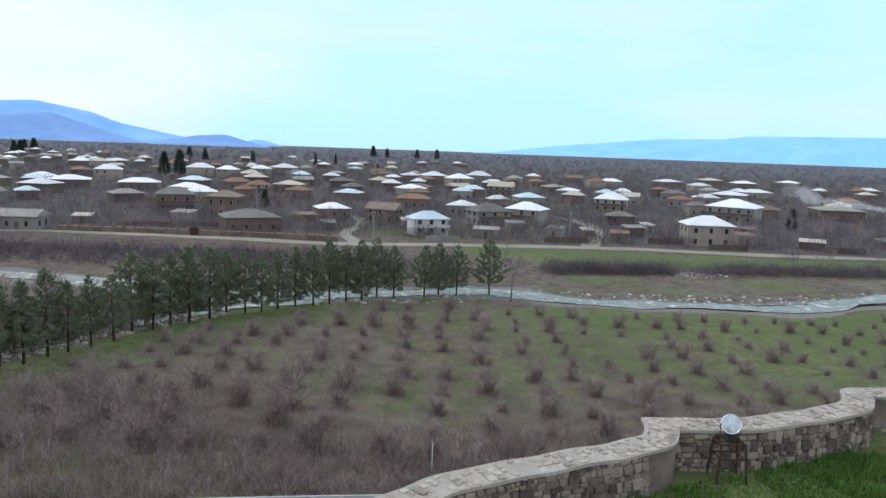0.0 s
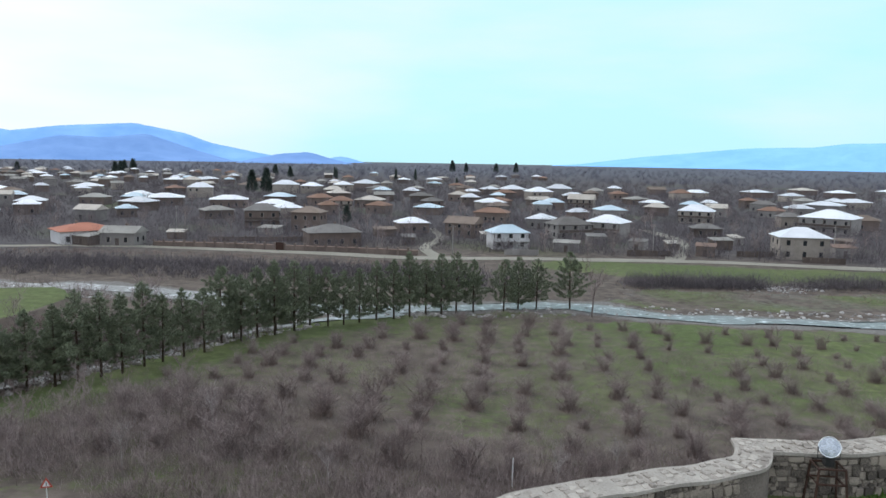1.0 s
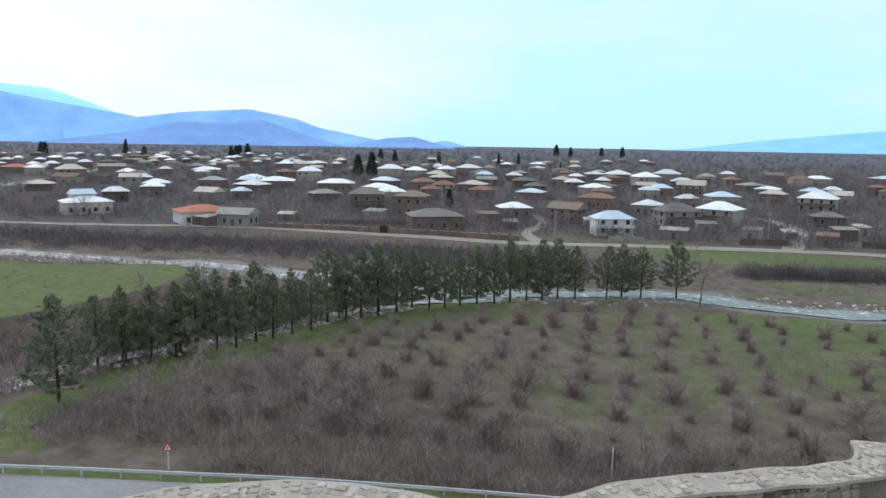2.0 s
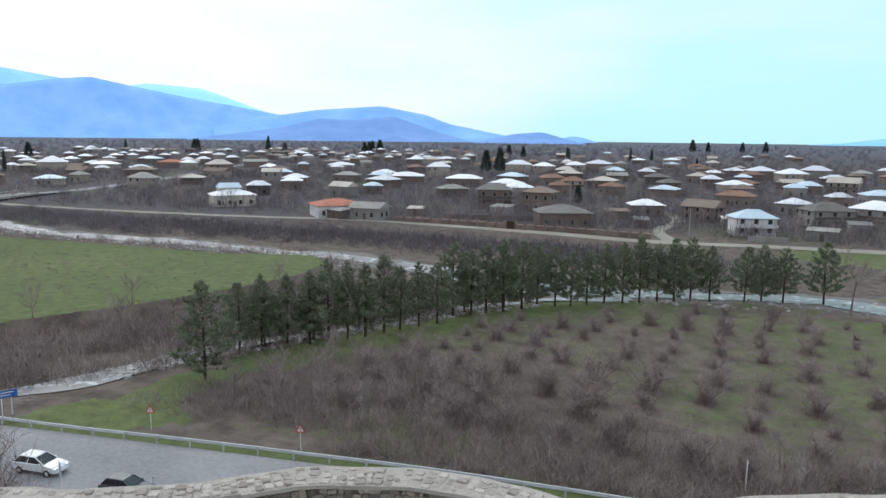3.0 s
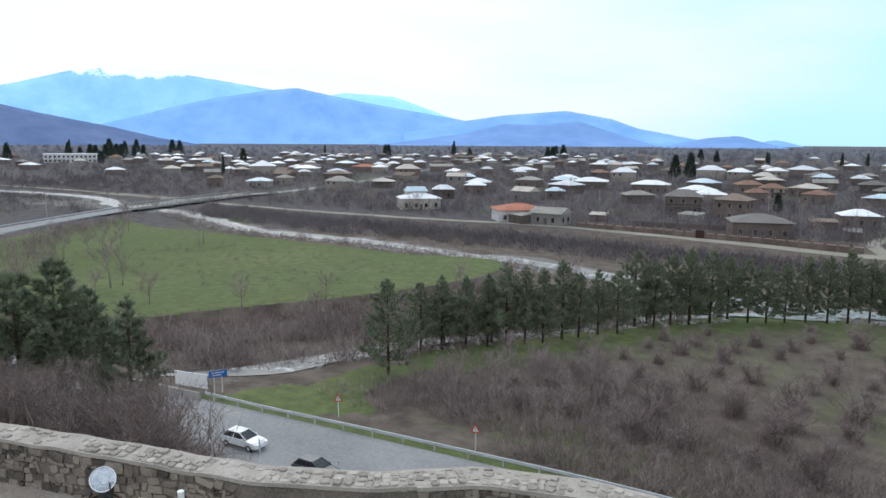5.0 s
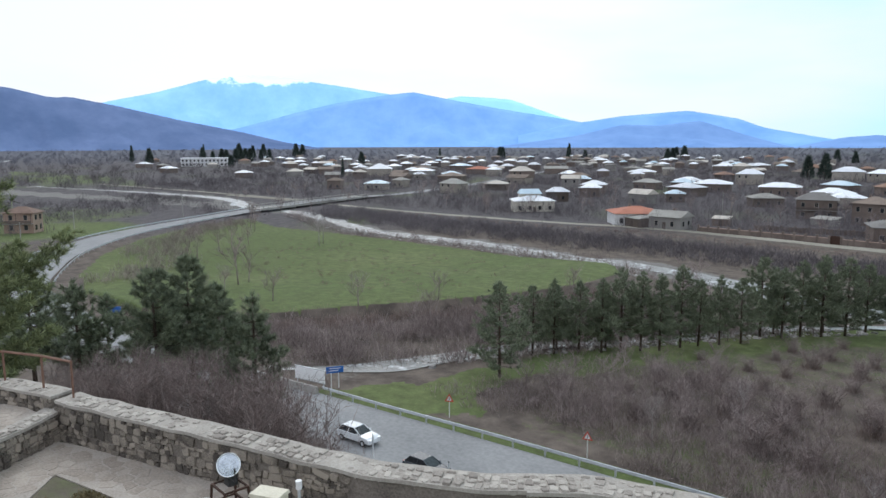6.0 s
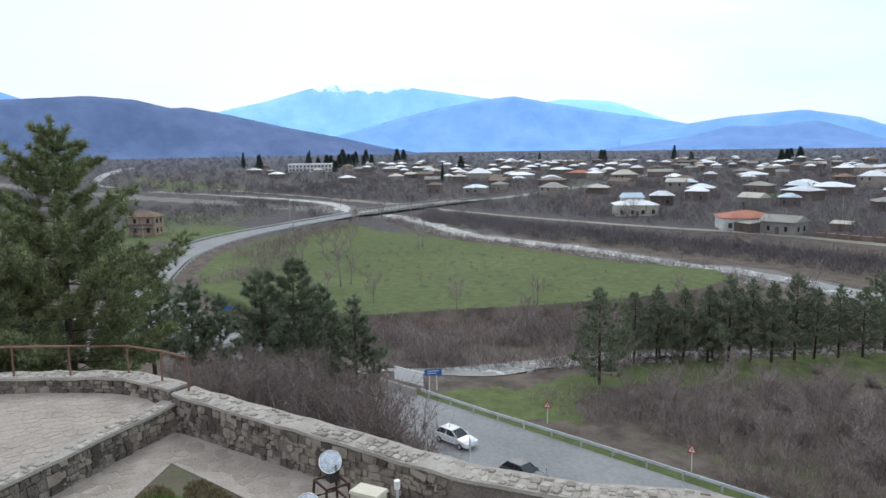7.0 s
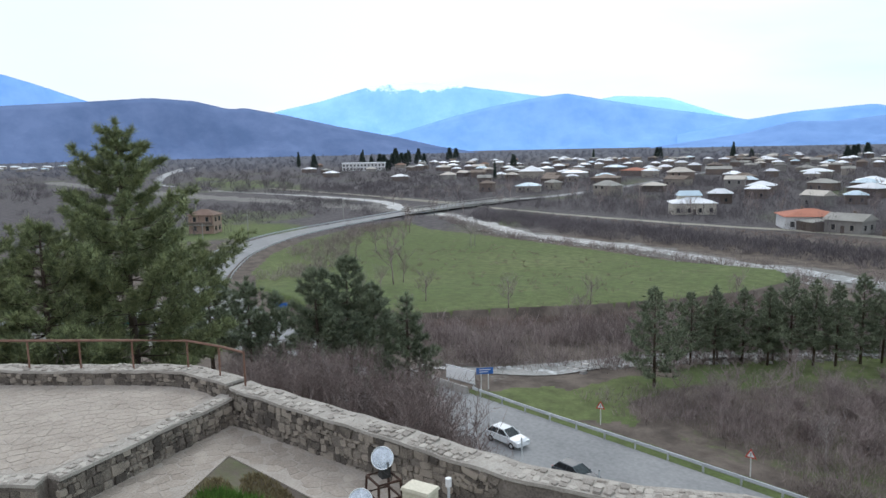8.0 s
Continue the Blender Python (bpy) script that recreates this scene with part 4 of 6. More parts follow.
def bush_kind(seed, tall, spread, count):
    """A bare many-stemmed hazel bush."""
    rnd = np.random.RandomState(seed)
    stems, ends = Shape(), []
    for i in range(14):
        a, lean = rnd.uniform(0, 6.283), rnd.uniform(0.1, 0.75)
        h = tall * rnd.uniform(0.55, 1.0)
        b = Vector((0.18 * math.cos(a), 0.18 * math.sin(a), -0.05))
        m = b + Vector((math.cos(a) * lean * spread * 0.4, math.sin(a) * lean * spread * 0.4, h * 0.5))
        e = b + Vector((math.cos(a) * lean * spread, math.sin(a) * lean * spread, h))
        stems.tube([b, m, e], [0.022, 0.015, 0.005], 3)
        ends.append((np.array(b), np.array(m), np.array(e)))
    i = rnd.randint(0, 14, count)
    u = rnd.uniform(0.1, 1.0, count)
    B, M, E = (np.array([ends[k][q] for k in i]) for q in range(3))
    base = (B * (1 - u[:, None]) ** 2 + 2 * M * (u * (1 - u))[:, None] + E * (u ** 2)[:, None])
    tip = base + np.stack([rnd.normal(0, 0.42, count) * spread, rnd.normal(0, 0.42, count) * spread, rnd.uniform(0.15, 0.5, count) * tall], 1) * 0.8
    v = slivers(base, tip, rnd.uniform(0.006, 0.012, count), rnd)
    k = count // 4
    a, r = rnd.uniform(0, 6.283, k), 0.5 * spread * np.sqrt(rnd.uniform(0, 1, k))
    b2 = np.stack([r * np.cos(a), r * np.sin(a), np.full(k, -0.02)], 1)
    t2 = b2 + np.stack([rnd.normal(0, 0.15, k), rnd.normal(0, 0.15, k), rnd.uniform(0.15, 0.4, k) * tall], 1)
    low = slivers(b2, t2, rnd.uniform(0.010, 0.02, k), rnd)
    ob = thing("hazel_bush")
    part("stem", stems, TWIG_DARK, ob)
    tagged(put("twig_crown", sliver_mesh("twig_crown", v, TWIG), ob), kind="stuff")
    tagged(put("undergrowth", sliver_mesh("undergrowth", low, TWIG_DARK), ob), kind="stuff")
    return ob


def bare_tree_kind(name, seed, tall, spread, count, mat, thick=0.16, twig=0.022):
    """A leafless tree: trunk, limbs and many twigs."""
    rnd = np.random.RandomState(seed)
    trunk, limbs = Shape(), Shape()
    fork = tall * rnd.uniform(0.2, 0.35)
    bend = rnd.normal(0, 0.25, 2)
    top = Vector((bend[0], bend[1], tall * 0.8))
    trunk.tube([(0, 0, -0.15), (bend[0] * 0.3, bend[1] * 0.3, fork), (bend[0] * 0.7, bend[1] * 0.7, tall * 0.55), top], [thick, thick * 0.75, thick * 0.45, thick * 0.12], 6)
    segs = [(Vector((bend[0] * 0.5, bend[1] * 0.5, tall * 0.45)), top)]
    for i in range(11):
        a, z = i * 2.4 + rnd.uniform(-0.5, 0.5), fork + (tall * 0.45) * rnd.uniform(0, 1)
        b = Vector((bend[0] * z / tall, bend[1] * z / tall, z))
        out, up = spread * rnd.uniform(0.45, 1.0), tall * rnd.uniform(0.18, 0.42)
        m = b + Vector((math.cos(a) * out * 0.55, math.sin(a) * out * 0.55, up * 0.45))
        e = b + Vector((math.cos(a) * out, math.sin(a) * out, up))
        limbs.tube([b, m, e], [thick * 0.35, thick * 0.2, thick * 0.05], 4)
        segs += [(b, m), (m, e), (m, e)]
        for j in range(2):
            e2 = m + Vector((rnd.normal(0, 0.3) * spread, rnd.normal(0, 0.3) * spread, up * rnd.uniform(0.4, 0.9)))
            limbs.tube([m, e2], [thick * 0.16, thick * 0.04], 3)
            segs += [(m, e2), (m, e2)]
    i = rnd.randint(0, len(segs), count)
    u = rnd.uniform(0.15, 1, count)[:, None]
    base = np.array([segs[k][0] for k in i]) * (1 - u) + np.array([segs[k][1] for k in i]) * u
    d = rnd.normal(0, 1, (count, 3)) * (0.16 * spread, 0.16 * spread, 0.05 * tall) + np.array([0, 0, 0.08 * tall])
    v = slivers(base, base + d, rnd.uniform(0.5, 1.2, count) * twig, rnd)
    ob = thing(name)
    part("trunk", trunk, mat, ob, smooth=True)
    part("branchwork", limbs, mat, ob)
    tagged(put("twig_crown", sliver_mesh("twig_crown", v, mat), ob), kind="stuff")
    return ob


def pine_kind(seed, tall, spread, tufts, per, needle, mat, bare=0.2, width=0.03):
    """A pine: trunk, whorls of limbs, needle tufts along them."""
    rnd = np.random.RandomState(seed)
    trunk, limbs, ends = Shape(), Shape(), []
    sway = rnd.normal(0, 0.12, 2)
    thick = tall * 0.014 + 0.03
    trunk.tube([(0, 0, -0.4), (sway[0], sway[1], tall * 0.5), (sway[0] * 1.5, sway[1] * 1.5, tall * 0.98)], [thick, thick * 0.7, 0.02], 7)
    z = tall * bare
    while z < tall * 0.97:
        f = max(0.0, (z / tall - bare) / (1 - bare))
        reach = spread * (1 - f ** 1.4) * (0.72 + 0.28 * min(1, f * 5)) + 0.18
        m = rnd.randint(4, 7)
        a0 = rnd.uniform(0, 6.283)
        for i in range(m):
            a, out = a0 + i * 6.283 / m + rnd.uniform(-0.35, 0.35), reach * rnd.uniform(0.5, 1.12)
            up = out * rnd.uniform(-0.08, 0.35) + 0.10 * out * f * 3
            b = Vector((sway[0] * z / tall, sway[1] * z / tall, z))
            mid = b + Vector((math.cos(a) * out * 0.55, math.sin(a) * out * 0.55, up * 0.25))
            e = b + Vector((math.cos(a) * out, math.sin(a) * out, up + 0.12 * out))
            limbs.tube([b, mid, e], [0.012 + 0.02 * out / spread, 0.016, 0.006], 3)
            ends.append((np.array(b), np.array(mid), np.array(e), out))
        z += tall * rnd.uniform(0.028, 0.05)
    ends.append((np.array((sway[0], sway[1], tall * 0.9)), np.array((sway[0] * 1.4, sway[1] * 1.4, tall * 0.95)), np.array((sway[0] * 1.5, sway[1] * 1.5, tall)), 0.3))
    wgt = np.array([q[3] for q in ends])
    i = rnd.choice(len(ends), tufts, p=wgt / wgt.sum())
    u = rnd.uniform(0.32, 1.04, tufts)[:, None]
    B, M, E = (np.array([ends[k][q] for k in i]) for q in range(3))
    c = B * (1 - u) ** 2 + 2 * M * u * (1 - u) + E * u ** 2
    c = c + rnd.normal(0, 1, (tufts, 3)) * np.array([0.10, 0.10, 0.06]) * spread * 0.5 * wgt[i][:, None] / spread
    c = np.repeat(c, per, 0)
    n = tufts * per
    d = rnd.normal(0, 1, (n, 3)) + np.array([0, 0, 0.75])
    d += np.repeat((E - B) / (np.linalg.norm(E - B, axis=1)[:, None] + 1e-6), per, 0) * 0.8
    d /= np.linalg.norm(d, axis=1)[:, None]
    v = slivers(c, c + d * needle * rnd.uniform(0.6, 1.15, n)[:, None], np.full(n, width), rnd)
    ob = thing("pine_tree")
    part("trunk", trunk, BARK, ob, smooth=True)
    part("branchwork", limbs, BARK, ob)
    tagged(put("crown", sliver_mesh("crown", v, mat), ob), kind="stuff")
    return ob


def ground_pose(x, y, turn, size=1.0, sink=0.03):
    return pose(x, y, float(height(x, y)) - sink, 0, 0, turn) @ Matrix.Scale(size, 4)


def stand(kinds, x, y, rnd, size=1.0, label="", category="", group=""):
    src = rnd.choice(kinds)
    ob = copy_thing(src, Matrix.Identity(4))
    ob.matrix_basis = ground_pose(x, y, rnd.uniform(0, 360), size)
    return tagged(ob, label, category, group)


def drop(kinds):
    """Removes the patterns from which the copies were made."""
    for k in kinds:
        for o in list(k.children_recursive) + [k]:
            bpy.data.objects.remove(o)


# row of pines along the stream
ROWPINES = [pine_kind(40 + i, 9.3, 2.75 + 0.17 * i, 720, 20, 0.46, NEEDLE, 0.20 - 0.04 * (i % 3), 0.030) for i in range(7)]
rnd = random.Random(5)
PINE_ROW = [(-51.6, 55.2), (-55.0, 64.5), (-53.6, 66.8), (-52.0, 69.6), (-49.9, 71.2), (-48.4, 73.0), (-46.9, 75.0), (-45.3, 76.6), (-44.4, 79.8), (-43.3, 82.1), (-41.8, 84.6), (-40.2, 87.0), (-40.1, 92.1), (-37.8, 93.2), (-36.5, 95.8), (-34.6, 97.6),
            (-32.7, 100.4), (-31.3, 103.6), (-28.7, 104.2), (-26.6, 105.4), (-24.7, 107.6), (-22.6, 110.2), (-20.0, 111.2), (-17.8, 113.4), (-15.5, 115.6), (-13.0, 116.0), (-10.8, 118.4), (-8.0, 119.4), (-3.0, 121.0), (-0.6, 123.2), (2.5, 123.2), (8.3, 125.0)]
for x, y in PINE_ROW:
    stand(ROWPINES, x, y, rnd, rnd.uniform(0.9, 1.14) * (1.06 if y < 60 else 0.86 if y < 73 else 1.0), "dark green pine with a bare lower trunk by the stream", "pine tree", "row of pines by the stream")
for x, y in ((-54.6, 68.6), (-50.8, 73.4), (-39.6, 95.0), (-35.2, 99.8)):
    stand(ROWPINES, x, y, rnd, rnd.uniform(0.8, 0.95), "dark green pine with a bare lower trunk by the stream", "pine tree", "row of pines by the stream")
drop(ROWPINES)

# pines on the fortress slope
for seed, bear, away, crest, spread, tufts, label in (
        (61, 83.2, 27.0, 2.2, 4.15, 6000, "tall full pine standing close below the terrace"),
        (62, 88.9, 26.0, -4.6, 3.0, 1700, "bushy dark pine beside the tall pine"),
        (68, 93.0, 27.0, -3.0, 2.8, 900, "bushy dark pine beside the tall pine"),
        (63, 67.2, 36.0, -8.3, 1.9, 950, "broad pine on the slope above the road"),
        (66, 69.4, 35.0, -9.0, 1.8, 800, "broad pine on the slope above the road"),
        (69, 65.4, 37.0, -10.6, 1.7, 700, "broad pine on the slope above the road"),
        (64, 62.7, 38.0, -11.4, 1.7, 620, "slim pine with sparse branches on the slope"),
        (65, 75.2, 39.0, -9.5, 1.7, 430, "thin pine with sparse branches above the road"),
        (70, 73.2, 42.0, -10.8, 1.7, 380, "thin pine with sparse branches above the road"),
        (67, 77.8, 36.0, -8.9, 1.8, 460, "thin pine with sparse branches above the road")):
    x, y = -away * math.sin(radians(bear)), away * math.cos(radians(bear))
    tall = 25 + away * math.tan(radians(crest)) - float(height(x, y)) + 0.2
    close = away < 30
    tree = pine_kind(seed, tall, spread, tufts, 30, 0.30 if close else 0.36, NEEDLE_NEAR if close else NEEDLE, 0.12 if close else 0.48, 0.014 if close else 0.024)
    tree.matrix_basis = ground_pose(x, y, seed * 37, 1.0, 0.2)
    tagged(tree, label, "pine tree", "pines on the fortress slope")

# hazel orchard, planted on a grid
BUSHES = [bush_kind(70 + i, 1.8, 1.15 + 0.12 * i, 640) for i in range(6)]
for x, y in BUSH_SPOTS:
    big = 1.75 - 0.5 * float(step(55, 85, y)) - 0.30 * float(step(0, 40, x))
    stand(BUSHES, x, y, rnd, big * rnd.uniform(0.5, 1.25), "bare brown many-stemmed hazel bush in the orchard", "bush", "hazel bushes in the orchard")
drop(BUSHES)

TREES = [bare_tree_kind("bare_tree", 90 + i, 6.5, 2.6, 420, TWIG, 0.13, 0.02) for i in range(5)]
PALE = [bare_tree_kind("bare_tree", 98 + i, 6.0, 2.0, 260, TWIG_PALE, 0.11, 0.018) for i in range(2)]
for x, y, size in ((-41, 52, .75), (-38, 56, .8), (-35, 52, .7), (-44, 58, .7), (-32, 58, .75), (-37, 62, .8), (-29, 53, .65), (-42, 64, .7), (-33, 66, .7), (-26, 57, .6), (-24, 51.5, .6), (-46, 53, .6), (-39, 50, .6), (-18, 55, .55), (-21, 61, .6), (-36, 72, .6),
                   (-28, 50.0, .55), (-12, 52, .5), (-31, 62, .7), (-6, 53, .5), (4, 54, .5), (-15, 60, .55), (-8, 58, .5), (2, 60, .45), (10, 56, .5)):
    stand(TREES, x, y, rnd, size, "leafless brown tree in the roadside thicket", "bare tree", "leafless thicket trees")
for x, y, size in ((11.5, 119, 1.25), (-57, 103, 1.0), (-115, 57, 1.3), (-117, 60, .9), (-96, 53, .8), (-162, 79, 1.1), (-158, 74, .9), (-165, 85, 1.0), (-170, 72, .9), (-152, 66, .8), (-148, 62, .9), (-110, 52, .7), (-71, 60, .8), (-75, 66, .8), (-84, 60, .8), (-80, 72, .7),
                   (-66, 74, .7), (-62, 84, .7), (-70, 92, .8), (-64, 98, .9), (-58, 109, .9), (-90, 46, .7), (-100, 44, .7), (-205, 108, 1.0), (-190, 100, .9), (-215, 112, .9), (34.6, 101, .5)):
    stand(TREES, x, y, rnd, size, "leafless tree with fine brown twigs beside the field", "bare tree", "leafless field trees")
for x, y, size in ((-30.5, 51, .7), (-14, 51, .6), (3, 53, .6), (8, 57, .55), (-27, 60, .65), (-52, 22, .5), (-49, 25, .5), (-45.5, 27, .55), (-55, 18, .6), (-150, 96, 1), (-153, 99, 1.1)):
    stand(PALE, x, y, rnd, size, "pale-barked slender leafless tree", "bare tree", "pale leafless trees")

rnd = random.Random(8)
SLOPE_TREES = [bare_tree_kind("bare_tree", 110 + i, 6.2, 2.5, 900, TWIG_SLOPE, 0.08, 0.011) for i in range(4)]
for i in range(85):
    bear, away = radians(58.6 + 18 * rnd.random()), 23 + 15 * rnd.random()
    x, y = -away * math.sin(bear), away * math.cos(bear)
    crest = 25 + away * math.tan(radians(float(np.interp(math.degrees(bear), [56, 60, 66, 72, 77], [-21.5, -18.8, -15.8, -14.6, -14.6])) - rnd.uniform(0.2, 3.5)))
    stand(SLOPE_TREES, x, y, rnd, min(1.15, max(0.25, (crest - float(height(x, y))) / 6.2)), "leafless twiggy tree on the fortress slope", "bare tree", "leafless slope trees")
# trees among the village houses
VILLAGE = [(-700, 500), (-560, 300), (-380, 240), (-270, 215), (-175, 192), (-100, 196), (-20, 198), (60, 202), (150, 200), (260, 215), (420, 420), (340, 700), (0, 620), (-300, 700), (-600, 900)]
taken = []


def free(x, y, gap):
    return all((x - a) ** 2 + (y - b) ** 2 > (gap + g) ** 2 for a, b, g in taken)


# ---- the village ----
def house(x, y, w, h, roof, wall, storeys, near=True):
    """A village house with a hipped sheet or tile roof, windows and chimney; w and h are its eave width and full height."""
    rnd = random.Random(int(x * 13 + y * 7))
    near = near and math.hypot(x, y) < 430
    h = min(h, 4.6 + 2.9 * (storeys - 1) + 1.6)
    w = min(w, 19.0)
    face = math.degrees(math.atan2(-x, y))
    ob = thing("house", x, y, float(height(x, y)) - 0.05, face * 0.55 + rnd.choice((-24, -12, 8, 18, 28)))
    d, rise = w * rnd.uniform(0.62, 0.9), min(0.34 * h, w * 0.19)
    eave = h - rise
    a, b = w / 2 - 0.55, d / 2 - 0.55
    body = Shape().box(-a, a, -b, b, 0, eave)
    part("wall", body, WALLS[wall], ob)
    over, ridge_half = 0.55, max(0.3, (w - d) / 2 * 0.9)
    A, B = a + over, b + over
    rs = Shape()
    if roof in ("grey", "brown", "cream") and rnd.random() < 0.35:       # a plain gable
        rs.add([(-A, -B, eave), (A, -B, eave), (A, B, eave), (-A, B, eave), (-A, 0, h), (A, 0, h), (-A, -B, eave + .12), (A, -B, eave + .12), (A, B, eave + .12), (-A, B, eave + .12)],
               [(3, 2, 1, 0), (0, 1, 7, 6), (2, 3, 9, 8), (6, 7, 5, 4), (8, 9, 4, 5), (0, 6, 4, 9, 3), (1, 2, 8, 5, 7)])
    else:
        rs.add([(-A, -B, eave), (A, -B, eave), (A, B, eave), (-A, B, eave), (-ridge_half, 0, h), (ridge_half, 0, h), (-A, -B, eave + .12), (A, -B, eave + .12), (A, B, eave + .12), (-A, B, eave + .12)],
               [(3, 2, 1, 0), (0, 1, 7, 6), (1, 2, 8, 7), (2, 3, 9, 8), (3, 0, 6, 9), (6, 7, 5, 4), (7, 8, 5), (8, 9, 4, 5), (9, 6, 4)])
    part("roof", rs, ROOFS[roof], ob, {"white": "pale sheet metal roof", "blue": "bluish sheet metal roof"}.get(roof, roof + " weathered roof"))
    count = max(2, int(2 * a / 3.2))
    for s in range(storeys):
        z0 = 0.95 + s * (eave / storeys)
        z1 = min(z0 + 1.35, eave - 0.25)
        for i in range(count):
            cx = -a + (i + 0.5) * 2 * a / count
            if near:
                win = part("window", Shape().box(cx - .58, cx + .58, -b - 0.05, -b - 0.003, z0 - 0.08, z1 + 0.08), WALLS["cream"] if wall != "white" else WALLS["grey"], ob)
                part("pane", Shape().box(cx - .46, cx + .46, -b - 0.07, -b - 0.053, z0, z1), GLASS_DARK, win)
            elif s == storeys - 1 and i < 2 and math.hypot(x, y) < 520:
                part("window", Shape().box(cx - .5, cx + .5, -b - 0.05, -b - 0.003, z0, z1), GLASS_DARK, ob)
        if near:
            side = -1 if x > 0 else 1
            for cy in (-b * 0.45, b * 0.45):
                x0 = side * (a + 0.03)
                part("window", Shape().box(x0 - 0.027, x0 + 0.03, cy - .5, cy + .5, z0, z1), GLASS_DARK, ob)
    if near and storeys == 2 and rnd.random() < 0.6:         # a timber balcony along the front
        zb = eave * 0.5
        bal = part("balcony", Shape().box(-a, a, -b - 1.25, -b - 0.01, zb - 0.14, zb), CONCRETE, ob)
        part("railing", Shape().box(-a, a, -b - 1.25, -b - 1.19, zb + 0.001, zb + 0.85), WALLS["brown"] if wall != "white" else WALLS["white"], bal)
        for q in (-a + 0.1, 0, a - 0.1):
            part("post", Shape().box(q - .08, q + .08, -b - 1.18, -b - 1.02, zb + 0.001, eave), WALLS["brown"], bal)
    elif near:
        part("door", Shape().box(-0.5, 0.5, -b - 0.06, -b - 0.052, 0, 2.05), WALLS["brown"], ob)
    if near and rnd.random() < 0.7:
        cx = rnd.uniform(-0.4, 0.4) * a
        part("chimney", Shape().box(cx - .28, cx + .28, 0.3, 0.85, h - rise * 0.8, h + 0.55), WALLS["brick"], ob)
    taken.append((x, y, w * 0.55))
    words = {"white": "pale sheet-metal", "blue": "bluish sheet-metal", "grey": "grey", "slate": "dark slate", "brown": "brown tile", "orange": "orange tile", "red": "bright red tile", "cream": "weathered pale", "rust": "rusty"}[roof]
    kind = {"white": "white rendered", "cream": "cream rendered", "grey": "grey block", "pale": "pale yellow rendered", "brick": "dull brick", "brown": "brown boarded", "ruin": "derelict red brick"}[wall]
    return tagged(ob, "%s %s house with a %s roof" % ("two-storey" if storeys == 2 else "single-storey", kind, words), "house", "village houses")


house(-124.8, 194.0, 16.0, 5.6, "red", "white", 1)
house(-110.9, 190.5, 10.7, 5.2, "grey", "grey", 1)
main = house(-174.5, 203.5, 15.5, 6.0, "white", "pale", 1)
house(-55.2, 204.5, 15.7, 6.3, "slate", "brick", 1)
house(-72.9, 241.0, 11.0, 8.7, "brown", "brick", 2)
house(-92.3, 248.5, 12.8, 8.7, "slate", "brick", 2)
house(-123.6, 281.4, 12.4, 5.3, "grey", "brown", 1)
house(-144.6, 344.3, 18.8, 7.6, "white", "brick", 1)
house(-87.5, 341.4, 11.3, 7.1, "orange", "cream", 2)
house(-130.1, 377.8, 14.7, 6.8, "blue", "brick", 1)
house(-166.8, 496.0, 28.0, 9.0, "white", "cream", 2)
house(-179.3, 347.1, 24.1, 10.3, "white", "brick", 1)
house(-194.9, 421.3, 15.5, 10.8, "white", "cream", 2)
house(-289.7, 643.0, 18.9, 8.8, "white", "brick", 1)
house(-302.6, 604.8, 19.0, 8.4, "white", "brick", 1)
house(-147.3, 493.6, 13.8, 8.0, "white", "cream", 2)
house(-126.9, 501.4, 12.5, 8.9, "white", "cream", 2)
house(-123.3, 556.8, 19.1, 8.9, "white", "brick", 2)
house(-195.2, 347.1, 11.2, 6.2, "blue", "brown", 1)
house(-38.2, 245.7, 11.4, 5.4, "white", "brick", 1)
house(-19.6, 237.0, 11.5, 6.7, "brown", "brick", 2)
house(-4.7, 209.9, 11.6, 6.9, "blue", "white", 2)
house(-13.2, 298.4, 14.4, 6.1, "orange", "brick", 1)
house(-44.3, 347.8, 9.9, 7.1, "slate", "brick", 2)
house(-17.4, 370.2, 13.9, 6.9, "white", "cream", 1)
house(6.4, 275.4, 10.7, 5.6, "white", "grey", 1)
house(14.6, 241.3, 13.6, 7.2, "slate", "grey", 2)
house(28.0, 247.6, 13.1, 7.8, "white", "grey", 2)
house(38.0, 332.6, 13.0, 7.3, "blue", "grey", 1)
house(30.3, 395.2, 14.3, 8.0, "cream", "cream", 2)
house(8.4, 466.1, 15.6, 9.4, "white", "cream", 2)
house(-8.6, 505.9, 16.9, 8.7, "white", "brick", 2)
house(-25.5, 536.2, 14.4, 7.5, "white", "brick", 1)
house(-45.0, 549.5, 13.3, 6.9, "brown", "brick", 1)
house(23.7, 528.5, 17.7, 9.1, "white", "grey", 2)
house(72.2, 316.5, 14.8, 8.1, "white", "cream", 2)
house(71.3, 421.7, 13.2, 4.7, "white", "grey", 1)
house(124.8, 555.6, 17.5, 7.1, "white", "cream", 1)
house(74.6, 206.1, 13.6, 8.6, "white", "cream", 2)
house(114.2, 287.0, 21.7, 9.2, "white", "grey", 2)
house(137.1, 383.6, 13.6, 5.7, "white", "grey", 1)
house(161.6, 415.4, 21.5, 6.9, "white", "grey", 1)
house(179.1, 591.1, 19.0, 6.7, "white", "brick", 1)
house(237.0, 657.6, 20.6, 8.7, "cream", "brick", 1)
house(247.7, 609.1, 28.2, 8.2, "white", "brick", 1)
house(312.7, 668.5, 31.6, 9.2, "white", "grey", 1)
house(313.2, 543.6, 16.8, 6.8, "white", "brick", 1)
house(192.0, 453.4, 21.1, 6.9, "white", "cream", 1)
house(62.5, 259.1, 10.7, 4.6, "slate", "brown", 1)
house(169.9, 316.0, 20.2, 8.9, "grey", "brick", 1)
